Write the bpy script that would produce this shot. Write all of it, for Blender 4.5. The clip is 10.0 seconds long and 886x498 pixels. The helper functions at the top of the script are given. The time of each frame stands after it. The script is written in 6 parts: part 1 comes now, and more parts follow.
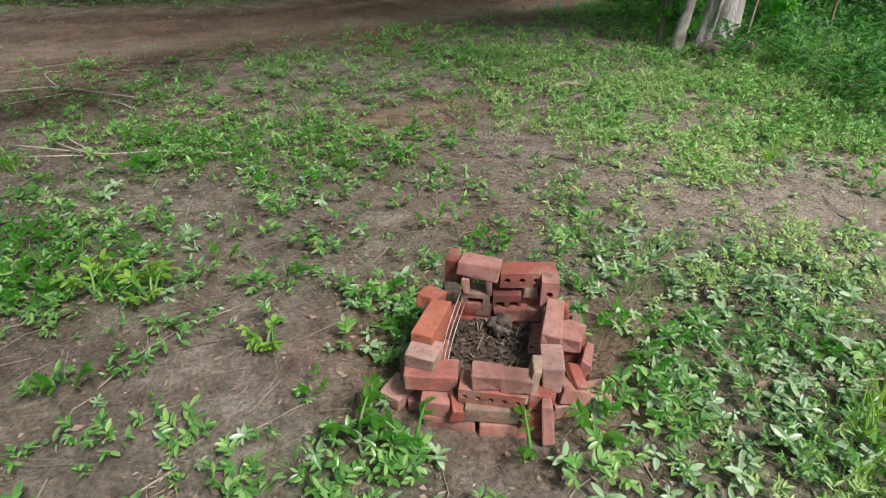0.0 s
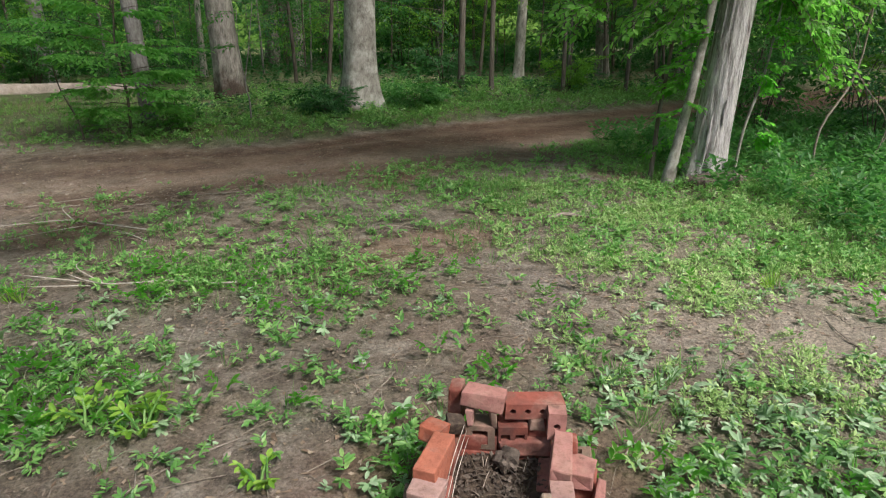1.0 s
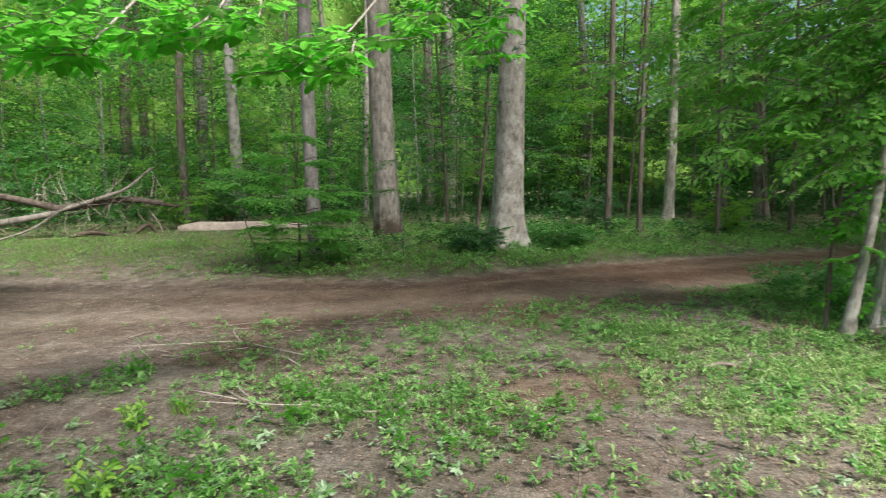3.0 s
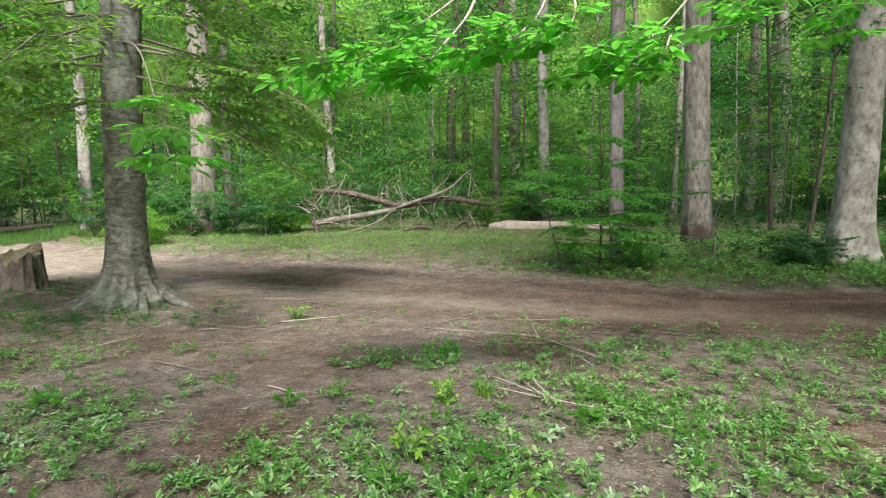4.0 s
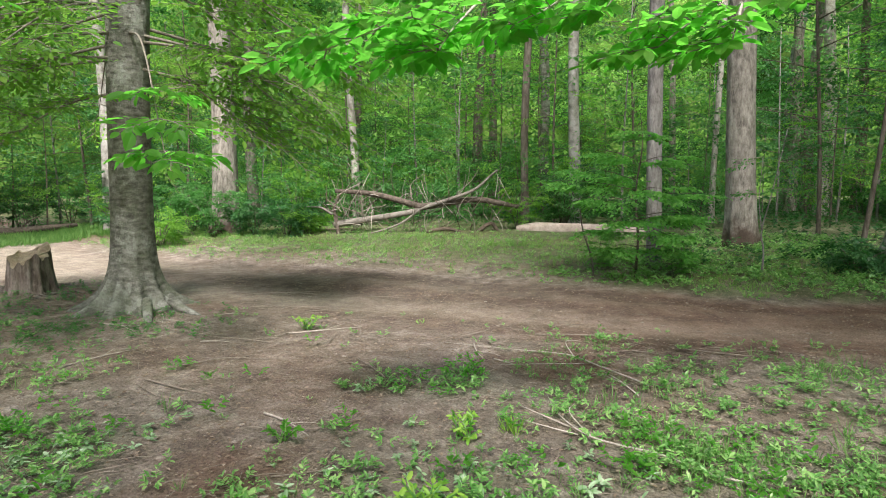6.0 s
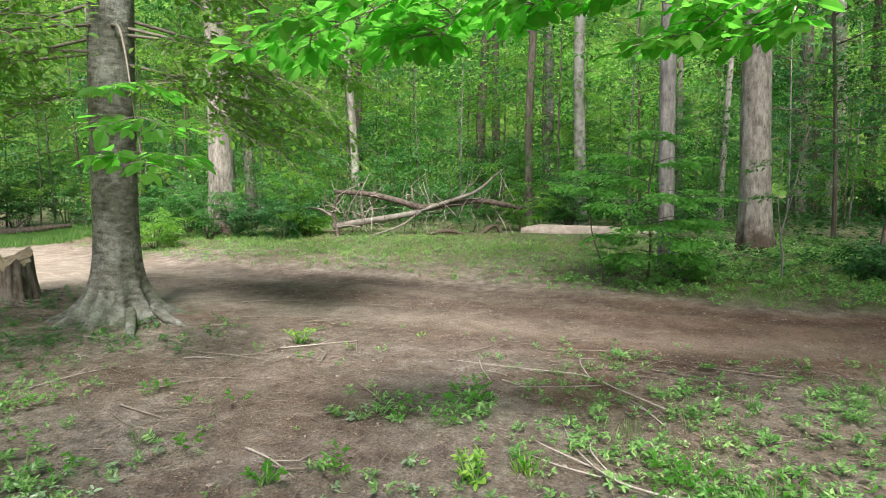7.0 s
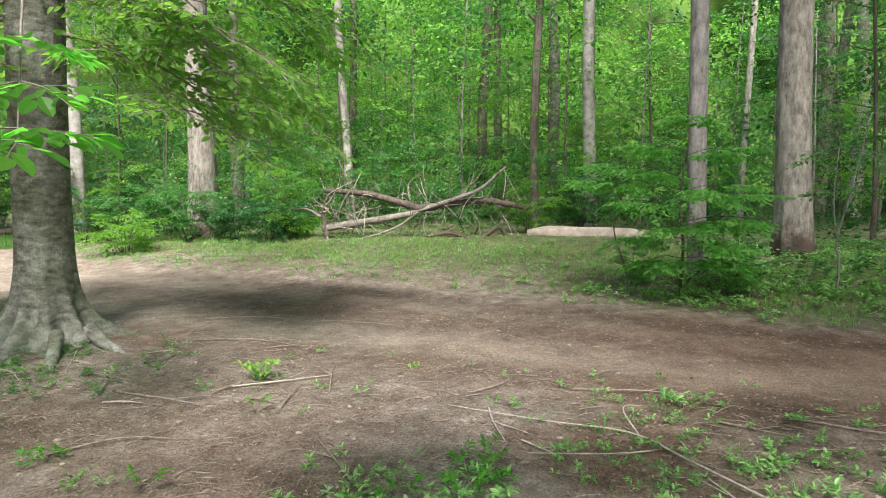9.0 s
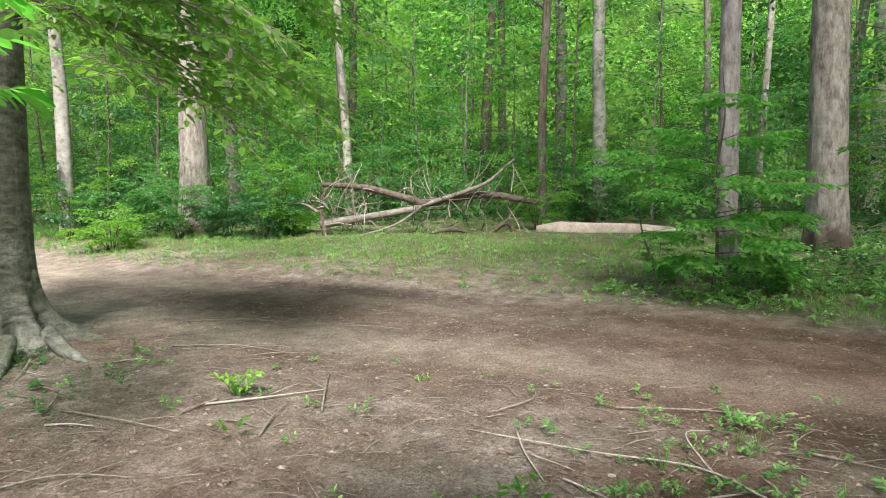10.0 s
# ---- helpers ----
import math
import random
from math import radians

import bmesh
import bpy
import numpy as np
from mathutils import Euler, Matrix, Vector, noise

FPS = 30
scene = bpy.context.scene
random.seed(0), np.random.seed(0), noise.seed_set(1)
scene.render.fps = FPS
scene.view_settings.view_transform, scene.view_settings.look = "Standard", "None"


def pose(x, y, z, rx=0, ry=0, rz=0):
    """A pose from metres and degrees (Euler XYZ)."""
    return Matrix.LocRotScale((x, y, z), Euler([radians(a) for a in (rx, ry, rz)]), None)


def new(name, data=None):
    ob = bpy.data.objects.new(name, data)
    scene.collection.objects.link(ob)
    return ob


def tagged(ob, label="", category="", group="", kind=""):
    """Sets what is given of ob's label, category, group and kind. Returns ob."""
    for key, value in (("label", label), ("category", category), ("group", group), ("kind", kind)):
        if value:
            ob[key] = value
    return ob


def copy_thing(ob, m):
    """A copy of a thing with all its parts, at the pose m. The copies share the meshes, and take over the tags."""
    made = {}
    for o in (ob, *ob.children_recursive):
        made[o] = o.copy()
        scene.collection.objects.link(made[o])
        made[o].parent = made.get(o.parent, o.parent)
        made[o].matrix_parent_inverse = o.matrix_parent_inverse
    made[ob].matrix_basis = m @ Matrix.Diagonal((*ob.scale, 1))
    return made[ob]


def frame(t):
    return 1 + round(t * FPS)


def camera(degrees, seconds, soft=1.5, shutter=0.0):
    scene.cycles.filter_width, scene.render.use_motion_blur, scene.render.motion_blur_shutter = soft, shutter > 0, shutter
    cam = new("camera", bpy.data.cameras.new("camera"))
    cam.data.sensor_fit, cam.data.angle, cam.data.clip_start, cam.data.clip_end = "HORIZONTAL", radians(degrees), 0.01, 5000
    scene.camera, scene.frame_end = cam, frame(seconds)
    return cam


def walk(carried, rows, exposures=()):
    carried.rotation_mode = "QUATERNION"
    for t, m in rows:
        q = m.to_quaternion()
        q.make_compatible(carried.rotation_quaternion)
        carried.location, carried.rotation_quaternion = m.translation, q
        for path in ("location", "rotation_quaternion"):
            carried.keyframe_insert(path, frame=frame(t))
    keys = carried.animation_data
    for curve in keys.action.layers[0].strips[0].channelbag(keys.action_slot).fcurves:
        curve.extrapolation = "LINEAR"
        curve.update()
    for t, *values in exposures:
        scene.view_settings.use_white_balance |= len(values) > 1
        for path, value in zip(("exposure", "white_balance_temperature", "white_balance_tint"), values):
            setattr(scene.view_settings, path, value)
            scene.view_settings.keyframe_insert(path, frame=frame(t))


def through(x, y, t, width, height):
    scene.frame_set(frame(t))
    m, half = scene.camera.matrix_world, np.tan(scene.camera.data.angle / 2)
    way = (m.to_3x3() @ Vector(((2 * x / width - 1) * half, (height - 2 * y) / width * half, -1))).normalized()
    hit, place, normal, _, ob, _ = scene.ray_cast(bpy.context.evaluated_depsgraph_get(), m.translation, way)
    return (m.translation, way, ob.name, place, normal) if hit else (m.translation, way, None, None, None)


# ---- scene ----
cam = camera(71.9, 10.0, soft=1.0, shutter=0.15)
PATH = [
    (0, 0, 0, 1.45, 59.093, -0.26, -1.46),
    (0.5, 0, 0, 1.45, 64.969, -0.152, -1.449),
    (1, 0, 0, 1.45, 71.066, 0.07, -1.342),
    (1.5, 0, 0, 1.45, 77.119, 0.271, -1.336),
    (2, 0, 0, 1.45, 82.456, 0.382, -1.343),
    (2.2, 0, 0, 1.45, 83.634, 0.359, -1.311),
    (2.8, 0, 0, 1.45, 83.85, 0.42, 6.6),
    (3.3, 0, 0, 1.45, 84.001, 0.464, 21.304),
    (3.5, 0, 0, 1.45, 84.079, 0.433, 27.189),
    (3.7, 0, 0, 1.45, 84.14, 0.36, 32.9),
    (4, 0, 0, 1.45, 84.243, 0.248, 39.898),
    (4.15, 0, 0, 1.45, 84.25, 0.25, 40.75),
    (4.5, 0, 0, 1.45, 84.264, 0.232, 40.923),
    (5, 0, 0, 1.45, 84.213, 0.213, 40.93),
    (5.5, -0.156, 0.218, 1.451, 84.282, 0.235, 41.455),
    (5.7, -0.24, 0.334, 1.443, 84.38, 0.218, 42.252),
    (7, -0.67, 0.798, 1.493, 84.194, 0.05, 42.58),
    (7.5, -0.799, 0.961, 1.488, 84.206, 0.212, 42.624),
    (8, -1.02, 1.2, 1.493, 84.241, 0.137, 42.603),
    (8.5, -1.259, 1.462, 1.476, 84.282, 0.119, 42.562),
    (9, -1.502, 1.728, 1.432, 84.285, 0.134, 42.574),
    (9.5, -1.796, 1.956, 1.333, 84.277, 0.149, 42.56),
    (10, -2.06, 2.201, 1.301, 84.275, 0.148, 42.599),
]
walk(cam, [(t, pose(x, y, z, rx, ry, rz)) for t, x, y, z, rx, ry, rz in PATH],
     exposures=[(0.0, 0.7), (1.0, 0.78), (2.2, 0.97), (3.3, 1.08), (4.0, 1.13), (5.7, 1.2), (6.8, 1.27), (10.0, 1.4)])

# ---- light ----
SUN_ELEVATION, SUN_AZIMUTH = 53.0, 138.0
world = bpy.data.worlds.new("world")
scene.world = world
world.use_nodes = True
wt = world.node_tree
sky = wt.nodes.new("ShaderNodeTexSky")
sky.sky_type, sky.sun_disc = "NISHITA", False
sky.sun_elevation, sky.sun_rotation = radians(SUN_ELEVATION), radians(SUN_AZIMUTH)
sky.air_density, sky.dust_density, sky.ozone_density = 1.0, 4.0, 0.6
wt.links.new(sky.outputs[0], wt.nodes["Background"].inputs[0])
wt.nodes["Background"].inputs[1].default_value = 0.10
lamp = bpy.data.lights.new("sun", "SUN")
lamp.energy, lamp.angle, lamp.color = 4.5, radians(13.0), (0.985, 0.955, 0.925)
sun = new("sun", lamp)
sun.matrix_world = pose(0, 0, 30, 90 - SUN_ELEVATION, 0, 180 - SUN_AZIMUTH)


# ---- materials ----
class Nodes:
    """A small wrapper to build a node material."""

    def __init__(self, name, rough=0.8, spec=0.3):
        self.m = bpy.data.materials.new(name)
        self.m.use_nodes = True
        self.t = self.m.node_tree
        self.b = self.t.nodes["Principled BSDF"]
        self.b.inputs["Roughness"].default_value = rough
        self.b.inputs["Specular IOR Level"].default_value = spec

    def n(self, kind, **inputs):
        node = self.t.nodes.new("ShaderNode" + kind)
        for key, value in inputs.items():
            self.put(value, node.inputs[key.replace("_", " ")])
        return node

    def put(self, value, socket):
        if isinstance(value, bpy.types.NodeSocket):
            self.t.links.new(value, socket)
        else:
            socket.default_value = value

    def where(self, stretch=(1, 1, 1)):
        mp = self.n("Mapping")
        self.put(self.n("TexCoord").outputs["Object"], mp.inputs["Vector"])
        mp.inputs["Scale"].default_value = stretch
        return mp.outputs[0]

    def noise(self, at, scale, detail=4.0, rough=0.6):
        return self.n("TexNoise", Vector=at, Scale=scale, Detail=detail, Roughness=rough).outputs[0]

    def ramp(self, fac, *stops):
        node = self.n("ValToRGB", Fac=fac)
        els = node.color_ramp.elements
        while len(els) < len(stops):
            els.new(0.5)
        for el, (p, c) in zip(els, stops):
            el.position, el.color = p, (*c, 1) if len(c) == 3 else c
        return node.outputs[0]

    def mix(self, fac, a, b, blend="MIX"):
        node = self.t.nodes.new("ShaderNodeMix")
        node.data_type, node.blend_type = "RGBA", blend
        for value, socket in ((fac, node.inputs[0]), (a, node.inputs[6]), (b, node.inputs[7])):
            if isinstance(value, tuple) and len(value) == 3:
                value = (*value, 1)
            self.put(value, socket)
        return node.outputs[2]

    def math(self, op, a, b=0.0):
        node = self.t.nodes.new("ShaderNodeMath")
        node.operation = op
        self.put(a, node.inputs[0]), self.put(b, node.inputs[1])
        return node.outputs[0]

    def colour(self, c):
        self.put((*c, 1) if isinstance(c, tuple) and len(c) == 3 else c, self.b.inputs["Base Color"])
        return self

    def bump(self, height, strength=0.5, distance=0.02):
        node = self.n("Bump", Height=height, Strength=strength, Distance=distance)
        self.put(node.outputs[0], self.b.inputs["Normal"])
        return self


def leaf_material(name, dark, mid, light, through=0.45, rough=0.45, glow=(0.20, 0.56, 0.09)):
    """Leaves: colour varies from leaf to leaf and over patches; light passes through them."""
    k = Nodes(name, rough, 0.35)
    isle = k.n("NewGeometry").outputs["Random Per Island"]
    patch = k.noise(k.where(), 0.9, 2.0)
    f = k.math("ADD", k.math("MULTIPLY", isle, 0.62), k.math("MULTIPLY", patch, 0.5))
    c = k.ramp(f, (0.12, dark), (0.55, mid), (0.98, light))
    k.colour(c)
    tr = k.n("BsdfTranslucent", Color=k.mix(0.55, c, glow))
    ms = k.n("MixShader", Fac=through)
    k.put(k.b.outputs[0], ms.inputs[1]), k.put(tr.outputs[0], ms.inputs[2])
    k.put(ms.outputs[0], k.t.nodes["Material Output"].inputs[0])
    return k.m


def soil_material():
    k = Nodes("soil", 0.95, 0.15)
    at = k.where()
    big, mid_n, fine = k.noise(at, 0.55, 3), k.noise(at, 5.0, 8, 0.75), k.noise(at, 55.0, 6, 0.8)
    road = k.n("Attribute"); road.attribute_name = "road"
    rust = k.n("Attribute"); rust.attribute_name = "rust"
    turf = k.n("Attribute"); turf.attribute_name = "turf"
    c = k.ramp(mid_n, (0.3, (0.10, 0.08, 0.071)), (0.5, (0.238, 0.20, 0.173)), (0.7, (0.41, 0.37, 0.33)))
    c = k.mix(k.ramp(big, (0.4, (0, 0, 0)), (0.65, (1, 1, 1))), c, k.mix(0.4, c, (0.18, 0.10, 0.065)))
    c = k.mix(k.math("MULTIPLY", rust.outputs["Fac"], 0.8), c, k.mix(0.3, (0.27, 0.105, 0.058), c))
    pale = k.mix(mid_n, (0.22, 0.18, 0.145), (0.43, 0.375, 0.31))
    # moist soil, plus shade on the road painted into the colour
    damp_shade = k.n("Attribute"); damp_shade.attribute_name = "damp_shade"
    c = k.mix(k.math("MULTIPLY", damp_shade.outputs["Fac"], 0.65), c, k.mix(mid_n, (0.055, 0.038, 0.028), (0.125, 0.088, 0.066)))
    c = k.mix(k.math("MULTIPLY", road.outputs["Fac"], 0.7), c, pale)
    c = k.mix(k.math("MULTIPLY", turf.outputs["Fac"], 0.75), c, k.mix(mid_n, (0.04, 0.07, 0.02), (0.11, 0.165, 0.045)))
    blot = k.ramp(k.noise(at, 1.7, 6, 0.7), (0.38, (0.72, 0.70, 0.68)), (0.62, (1.22, 1.2, 1.18)))
    c = k.mix(0.8, c, blot, "MULTIPLY")
    grit = k.ramp(fine, (0.33, (0.38, 0.36, 0.35)), (0.5, (1, 1, 1)), (0.68, (1.75, 1.7, 1.65)))
    c = k.mix(0.85, c, grit, "MULTIPLY")
    k.colour(c)
    k.bump(k.math("ADD", k.math("MULTIPLY", mid_n, 1.0), k.math("MULTIPLY", fine, 0.6)), 1.0, 0.045)
    return k.m


def bark_material(name, dark, mid, light, vertical=6.0, scale=9.0, patches=(0.33, 0.36, 0.30), patch_amount=0.5, cracks=0.7, moss=0.0, foot=0.0):
    """Bark with long cracks, pale lichen patches and rough relief."""
    k = Nodes(name, 0.9, 0.15)
    at, long = k.where(), k.where((1, 1, 1.0 / vertical))
    groove, fine = k.noise(long, scale, 5, 0.65), k.noise(k.where((1, 1, 0.4)), 60.0, 5, 0.7)
    c = k.ramp(groove, (0.3, dark), (0.5, mid), (0.72, light))
    spots = k.ramp(k.noise(at, 3.2, 6, 0.7), (0.5, (0, 0, 0)), (0.62, (1, 1, 1)))
    c = k.mix(k.math("MULTIPLY", spots, patch_amount), c, patches)
    if moss:
        green = k.ramp(k.noise(at, 2.0, 5, 0.7), (0.48, (0, 0, 0)), (0.66, (1, 1, 1)))
        c = k.mix(k.math("MULTIPLY", green, moss), c, (0.10, 0.115, 0.06))
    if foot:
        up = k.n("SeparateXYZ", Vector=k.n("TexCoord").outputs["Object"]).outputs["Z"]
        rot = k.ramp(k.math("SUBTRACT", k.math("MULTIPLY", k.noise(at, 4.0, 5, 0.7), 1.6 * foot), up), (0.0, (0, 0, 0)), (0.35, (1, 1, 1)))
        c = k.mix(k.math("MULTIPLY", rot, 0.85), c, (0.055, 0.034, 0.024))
    c = k.mix(0.7, c, k.ramp(fine, (0.3, (0.6, 0.58, 0.55)), (0.6, (1, 1, 1)), (0.85, (1.25, 1.25, 1.25))), "MULTIPLY")
    k.colour(c)
    k.bump(k.math("ADD", groove, k.math("MULTIPLY", fine, 0.35)), cracks, 0.03)
    return k.m


def wood_material(name, dark, light, scale=8.0):
    k = Nodes(name, 0.85, 0.2)
    f = k.noise(k.where((1, 1, 1)), scale, 6, 0.7)
    k.colour(k.mix(0.6, k.ramp(f, (0.3, dark), (0.7, light)),
                   k.ramp(k.noise(k.where(), 70.0, 4), (0.3, (0.6, 0.6, 0.6)), (0.7, (1.2, 1.2, 1.2))), "MULTIPLY"))
    return k.bump(f, 0.5, 0.02).m


def brick_material(name, a, b, soot=0.25):
    k = Nodes(name, 0.9, 0.2)
    rnd = k.n("ObjectInfo").outputs["Random"]
    geo = k.n("NewGeometry").outputs["Position"]
    f = k.noise(geo, 38.0, 6, 0.7)
    blot = k.noise(geo, 11.0, 4, 0.6)
    c = k.ramp(rnd, (0.0, a), (0.35, tuple(0.62 * q for q in a)), (0.6, a), (1.0, b))
    c = k.mix(k.ramp(blot, (0.5, (0, 0, 0)), (0.7, (0.7, 0.7, 0.7))), c, (0.36, 0.21, 0.17))
    c = k.mix(k.ramp(k.noise(geo, 19.0, 5, 0.7), (0.56, (0, 0, 0)), (0.68, (0.8, 0.8, 0.8))), c, (0.13, 0.075, 0.055))
    c = k.mix(k.math("MULTIPLY", k.ramp(k.noise(geo, 6.0, 3), (0.5, (0, 0, 0)), (0.7, (1, 1, 1))), soot), c, (0.06, 0.045, 0.04))
    c = k.mix(0.8, c, k.ramp(f, (0.3, (0.6, 0.58, 0.56)), (0.55, (1, 1, 1)), (0.8, (1.25, 1.25, 1.25))), "MULTIPLY")
    return k.colour(c).bump(f, 0.6, 0.006).m


SOIL = soil_material()
GREY_BARK = bark_material("smooth_grey_bark", (0.07, 0.066, 0.056), (0.18, 0.175, 0.152), (0.32, 0.31, 0.28), 0.4, 8.0, (0.41, 0.42, 0.38), 0.7, 1.0, 0.5)
FURROWED = bark_material("grey_furrowed_bark", (0.085, 0.075, 0.07), (0.20, 0.185, 0.175), (0.31, 0.295, 0.28), 3.5, 16.0, (0.34, 0.32, 0.30), 0.4, 0.8)
PALE_BARK = bark_material("pale_bark", (0.12, 0.108, 0.09), (0.29, 0.268, 0.235), (0.44, 0.415, 0.37), 1.8, 8.0, (0.54, 0.52, 0.47), 0.6, 0.7)
BROWN_BARK = bark_material("brown_furrowed_bark", (0.09, 0.08, 0.068), (0.225, 0.205, 0.178), (0.37, 0.345, 0.305), 3.2, 15.0, (0.14, 0.10, 0.075), 0.45, 0.9)
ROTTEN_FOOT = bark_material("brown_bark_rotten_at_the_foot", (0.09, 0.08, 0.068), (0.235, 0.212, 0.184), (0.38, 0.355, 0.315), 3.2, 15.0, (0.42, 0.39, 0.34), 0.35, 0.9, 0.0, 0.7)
SHAG_BARK = bark_material("shaggy_pale_bark", (0.15, 0.125, 0.115), (0.47, 0.44, 0.43), (0.66, 0.63, 0.625), 7.0, 24.0, (0.62, 0.59, 0.575), 0.4, 1.0)
DARK_BARK = bark_material("dark_bark", (0.05, 0.04, 0.032), (0.12, 0.10, 0.08), (0.20, 0.175, 0.15), 6.0, 16.0, (0.22, 0.21, 0.18), 0.3, 0.8)
WHITE_BARK = bark_material("white_bark", (0.13, 0.12, 0.10), (0.30, 0.285, 0.26), (0.41, 0.395, 0.37), 1.0, 6.0, (0.44, 0.425, 0.40), 0.4, 0.4)
STUMP_BARK = bark_material("weathered_stump_bark", (0.05, 0.038, 0.03), (0.15, 0.12, 0.10), (0.29, 0.25, 0.215), 7.0, 16.0, (0.36, 0.33, 0.29), 0.3, 1.0)
DEAD_WOOD = wood_material("grey_dead_wood", (0.10, 0.085, 0.07), (0.29, 0.26, 0.225))
DEAD_DARK = wood_material("weathered_dead_trunk", (0.035, 0.027, 0.021), (0.17, 0.135, 0.11), 14.0)
PALE_TWIG = wood_material("bleached_twig", (0.28, 0.24, 0.20), (0.55, 0.49, 0.43), 20.0)
DARK_WOOD = wood_material("dark_rotten_wood", (0.04, 0.03, 0.022), (0.15, 0.115, 0.085))
PALE_WOOD = wood_material("pale_barkless_wood", (0.22, 0.175, 0.145), (0.47, 0.395, 0.335), 7.0)
CUT_WOOD = wood_material("sawn_wood", (0.22, 0.165, 0.115), (0.42, 0.335, 0.245), 12.0)
TWIG = wood_material("twig_bark", (0.13, 0.11, 0.085), (0.28, 0.25, 0.21), 30.0)
STICK = wood_material("dry_stick", (0.15, 0.12, 0.095), (0.36, 0.30, 0.25), 30.0)
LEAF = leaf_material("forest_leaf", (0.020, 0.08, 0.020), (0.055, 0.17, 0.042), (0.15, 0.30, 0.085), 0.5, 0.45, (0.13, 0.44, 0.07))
LEAF_NEAR = leaf_material("beech_leaf", (0.06, 0.19, 0.028), (0.12, 0.31, 0.045), (0.21, 0.43, 0.08), 0.8, 0.38, (0.20, 0.74, 0.07))
LEAF_YELLOW = leaf_material("yellow_green_leaf", (0.03, 0.105, 0.016), (0.10, 0.235, 0.034), (0.23, 0.38, 0.065), 0.6, 0.42, (0.34, 0.72, 0.08))
# far leaves, lightened: sunlight on the wood is put into their colour
LEAF_FAR = leaf_material("sun_toned_far_leaf", (0.05, 0.16, 0.03), (0.18, 0.39, 0.075), (0.40, 0.60, 0.18), 0.68, 0.5, (0.36, 0.78, 0.12))
LEAF_SHAG = leaf_material("elm_leaf", (0.07, 0.21, 0.035), (0.15, 0.36, 0.065), (0.30, 0.52, 0.13), 0.62, 0.36, (0.30, 0.80, 0.10))
LEAF_SAPLING = leaf_material("sapling_leaf", (0.05, 0.18, 0.035), (0.12, 0.32, 0.065), (0.24, 0.45, 0.11), 0.6, 0.42, (0.22, 0.62, 0.09))
# dark leaf that also carries the wood's shade in its colour
LEAF_DARK = leaf_material("dark_shade_toned_leaf", (0.012, 0.058, 0.016), (0.03, 0.11, 0.032), (0.07, 0.17, 0.05), 0.42, 0.45, (0.07, 0.26, 0.045))
HERB = leaf_material("seedling_leaf", (0.035, 0.12, 0.03), (0.145, 0.32, 0.085), (0.38, 0.55, 0.20), 0.42, 0.32, (0.26, 0.62, 0.09))
# paleness also stands for the sky's gloss on leaves, painted in
HERB_PALE = leaf_material("trodden_sheen_leaf", (0.11, 0.20, 0.09), (0.26, 0.38, 0.21), (0.47, 0.56, 0.40), 0.3, 0.3)
GRASS = leaf_material("grass_blade", (0.055, 0.135, 0.035), (0.125, 0.25, 0.06), (0.25, 0.38, 0.12), 0.4)
# lit copy of the grass: the verge's sunlight is put into its colour
VERGE = leaf_material("sunlit_verge_grass", (0.085, 0.18, 0.04), (0.175, 0.30, 0.075), (0.32, 0.43, 0.14), 0.35)
# pale weed colour, raised further to hold the sunlight on that side
FINE_WEED = leaf_material("pale_fine_weed", (0.12, 0.21, 0.06), (0.29, 0.41, 0.14), (0.48, 0.58, 0.27), 0.32, 0.35)
LIME = leaf_material("lime_seedling_leaf", (0.10, 0.23, 0.025), (0.19, 0.37, 0.05), (0.36, 0.52, 0.10), 0.45, 0.35, (0.45, 0.75, 0.08))
DEAD_LEAF = leaf_material("dead_leaf", (0.10, 0.065, 0.045), (0.22, 0.155, 0.11), (0.40, 0.32, 0.25), 0.15, 0.7, (0.3, 0.18, 0.08))
PALE_LITTER = leaf_material("bleached_litter", (0.12, 0.085, 0.065), (0.27, 0.21, 0.165), (0.44, 0.375, 0.315), 0.1, 0.7, (0.3, 0.22, 0.14))
BRICK = brick_material("old_red_brick", (0.27, 0.082, 0.06), (0.34, 0.16, 0.135), 0.6)
PINK = brick_material("faded_pink_brick", (0.38, 0.18, 0.155), (0.34, 0.22, 0.195), 0.35)
ORANGE = brick_material("orange_brick", (0.33, 0.10, 0.06), (0.36, 0.125, 0.08), 0.25)
SOOTY = brick_material("sooty_tan_brick", (0.26, 0.19, 0.14), (0.33, 0.25, 0.19), 0.5)
ASH = wood_material("ash_and_char", (0.025, 0.018, 0.014), (0.12, 0.088, 0.066), 30.0)


# ---- mesh tools ----
def mesh_of(name, verts, faces, material, smooth=True):
    """A mesh from arrays of corners and of triangles or quads."""
    verts, faces = np.asarray(verts, dtype=np.float32), np.asarray(faces, dtype=np.int32)
    me = bpy.data.meshes.new(name)
    n = faces.shape[1]
    me.vertices.add(len(verts))
    me.vertices.foreach_set("co", verts.ravel())
    me.loops.add(faces.size)
    me.loops.foreach_set("vertex_index", faces.ravel())
    me.polygons.add(len(faces))
    me.polygons.foreach_set("loop_start", np.arange(0, faces.size, n, dtype=np.int32))
    me.polygons.foreach_set("use_smooth", np.full(len(faces), smooth))
    me.materials.append(material)
    me.update(calc_edges=True)
    return me


def part(name, me, parent, label=""):
    ob = new(name, me)
    ob.parent = parent
    return tagged(ob, label)


def thing(name, label, category, m=Matrix.Identity(4), group="", kind=""):
    ob = new(name)
    ob.matrix_basis = m
    return tagged(ob, label, category, group, kind)


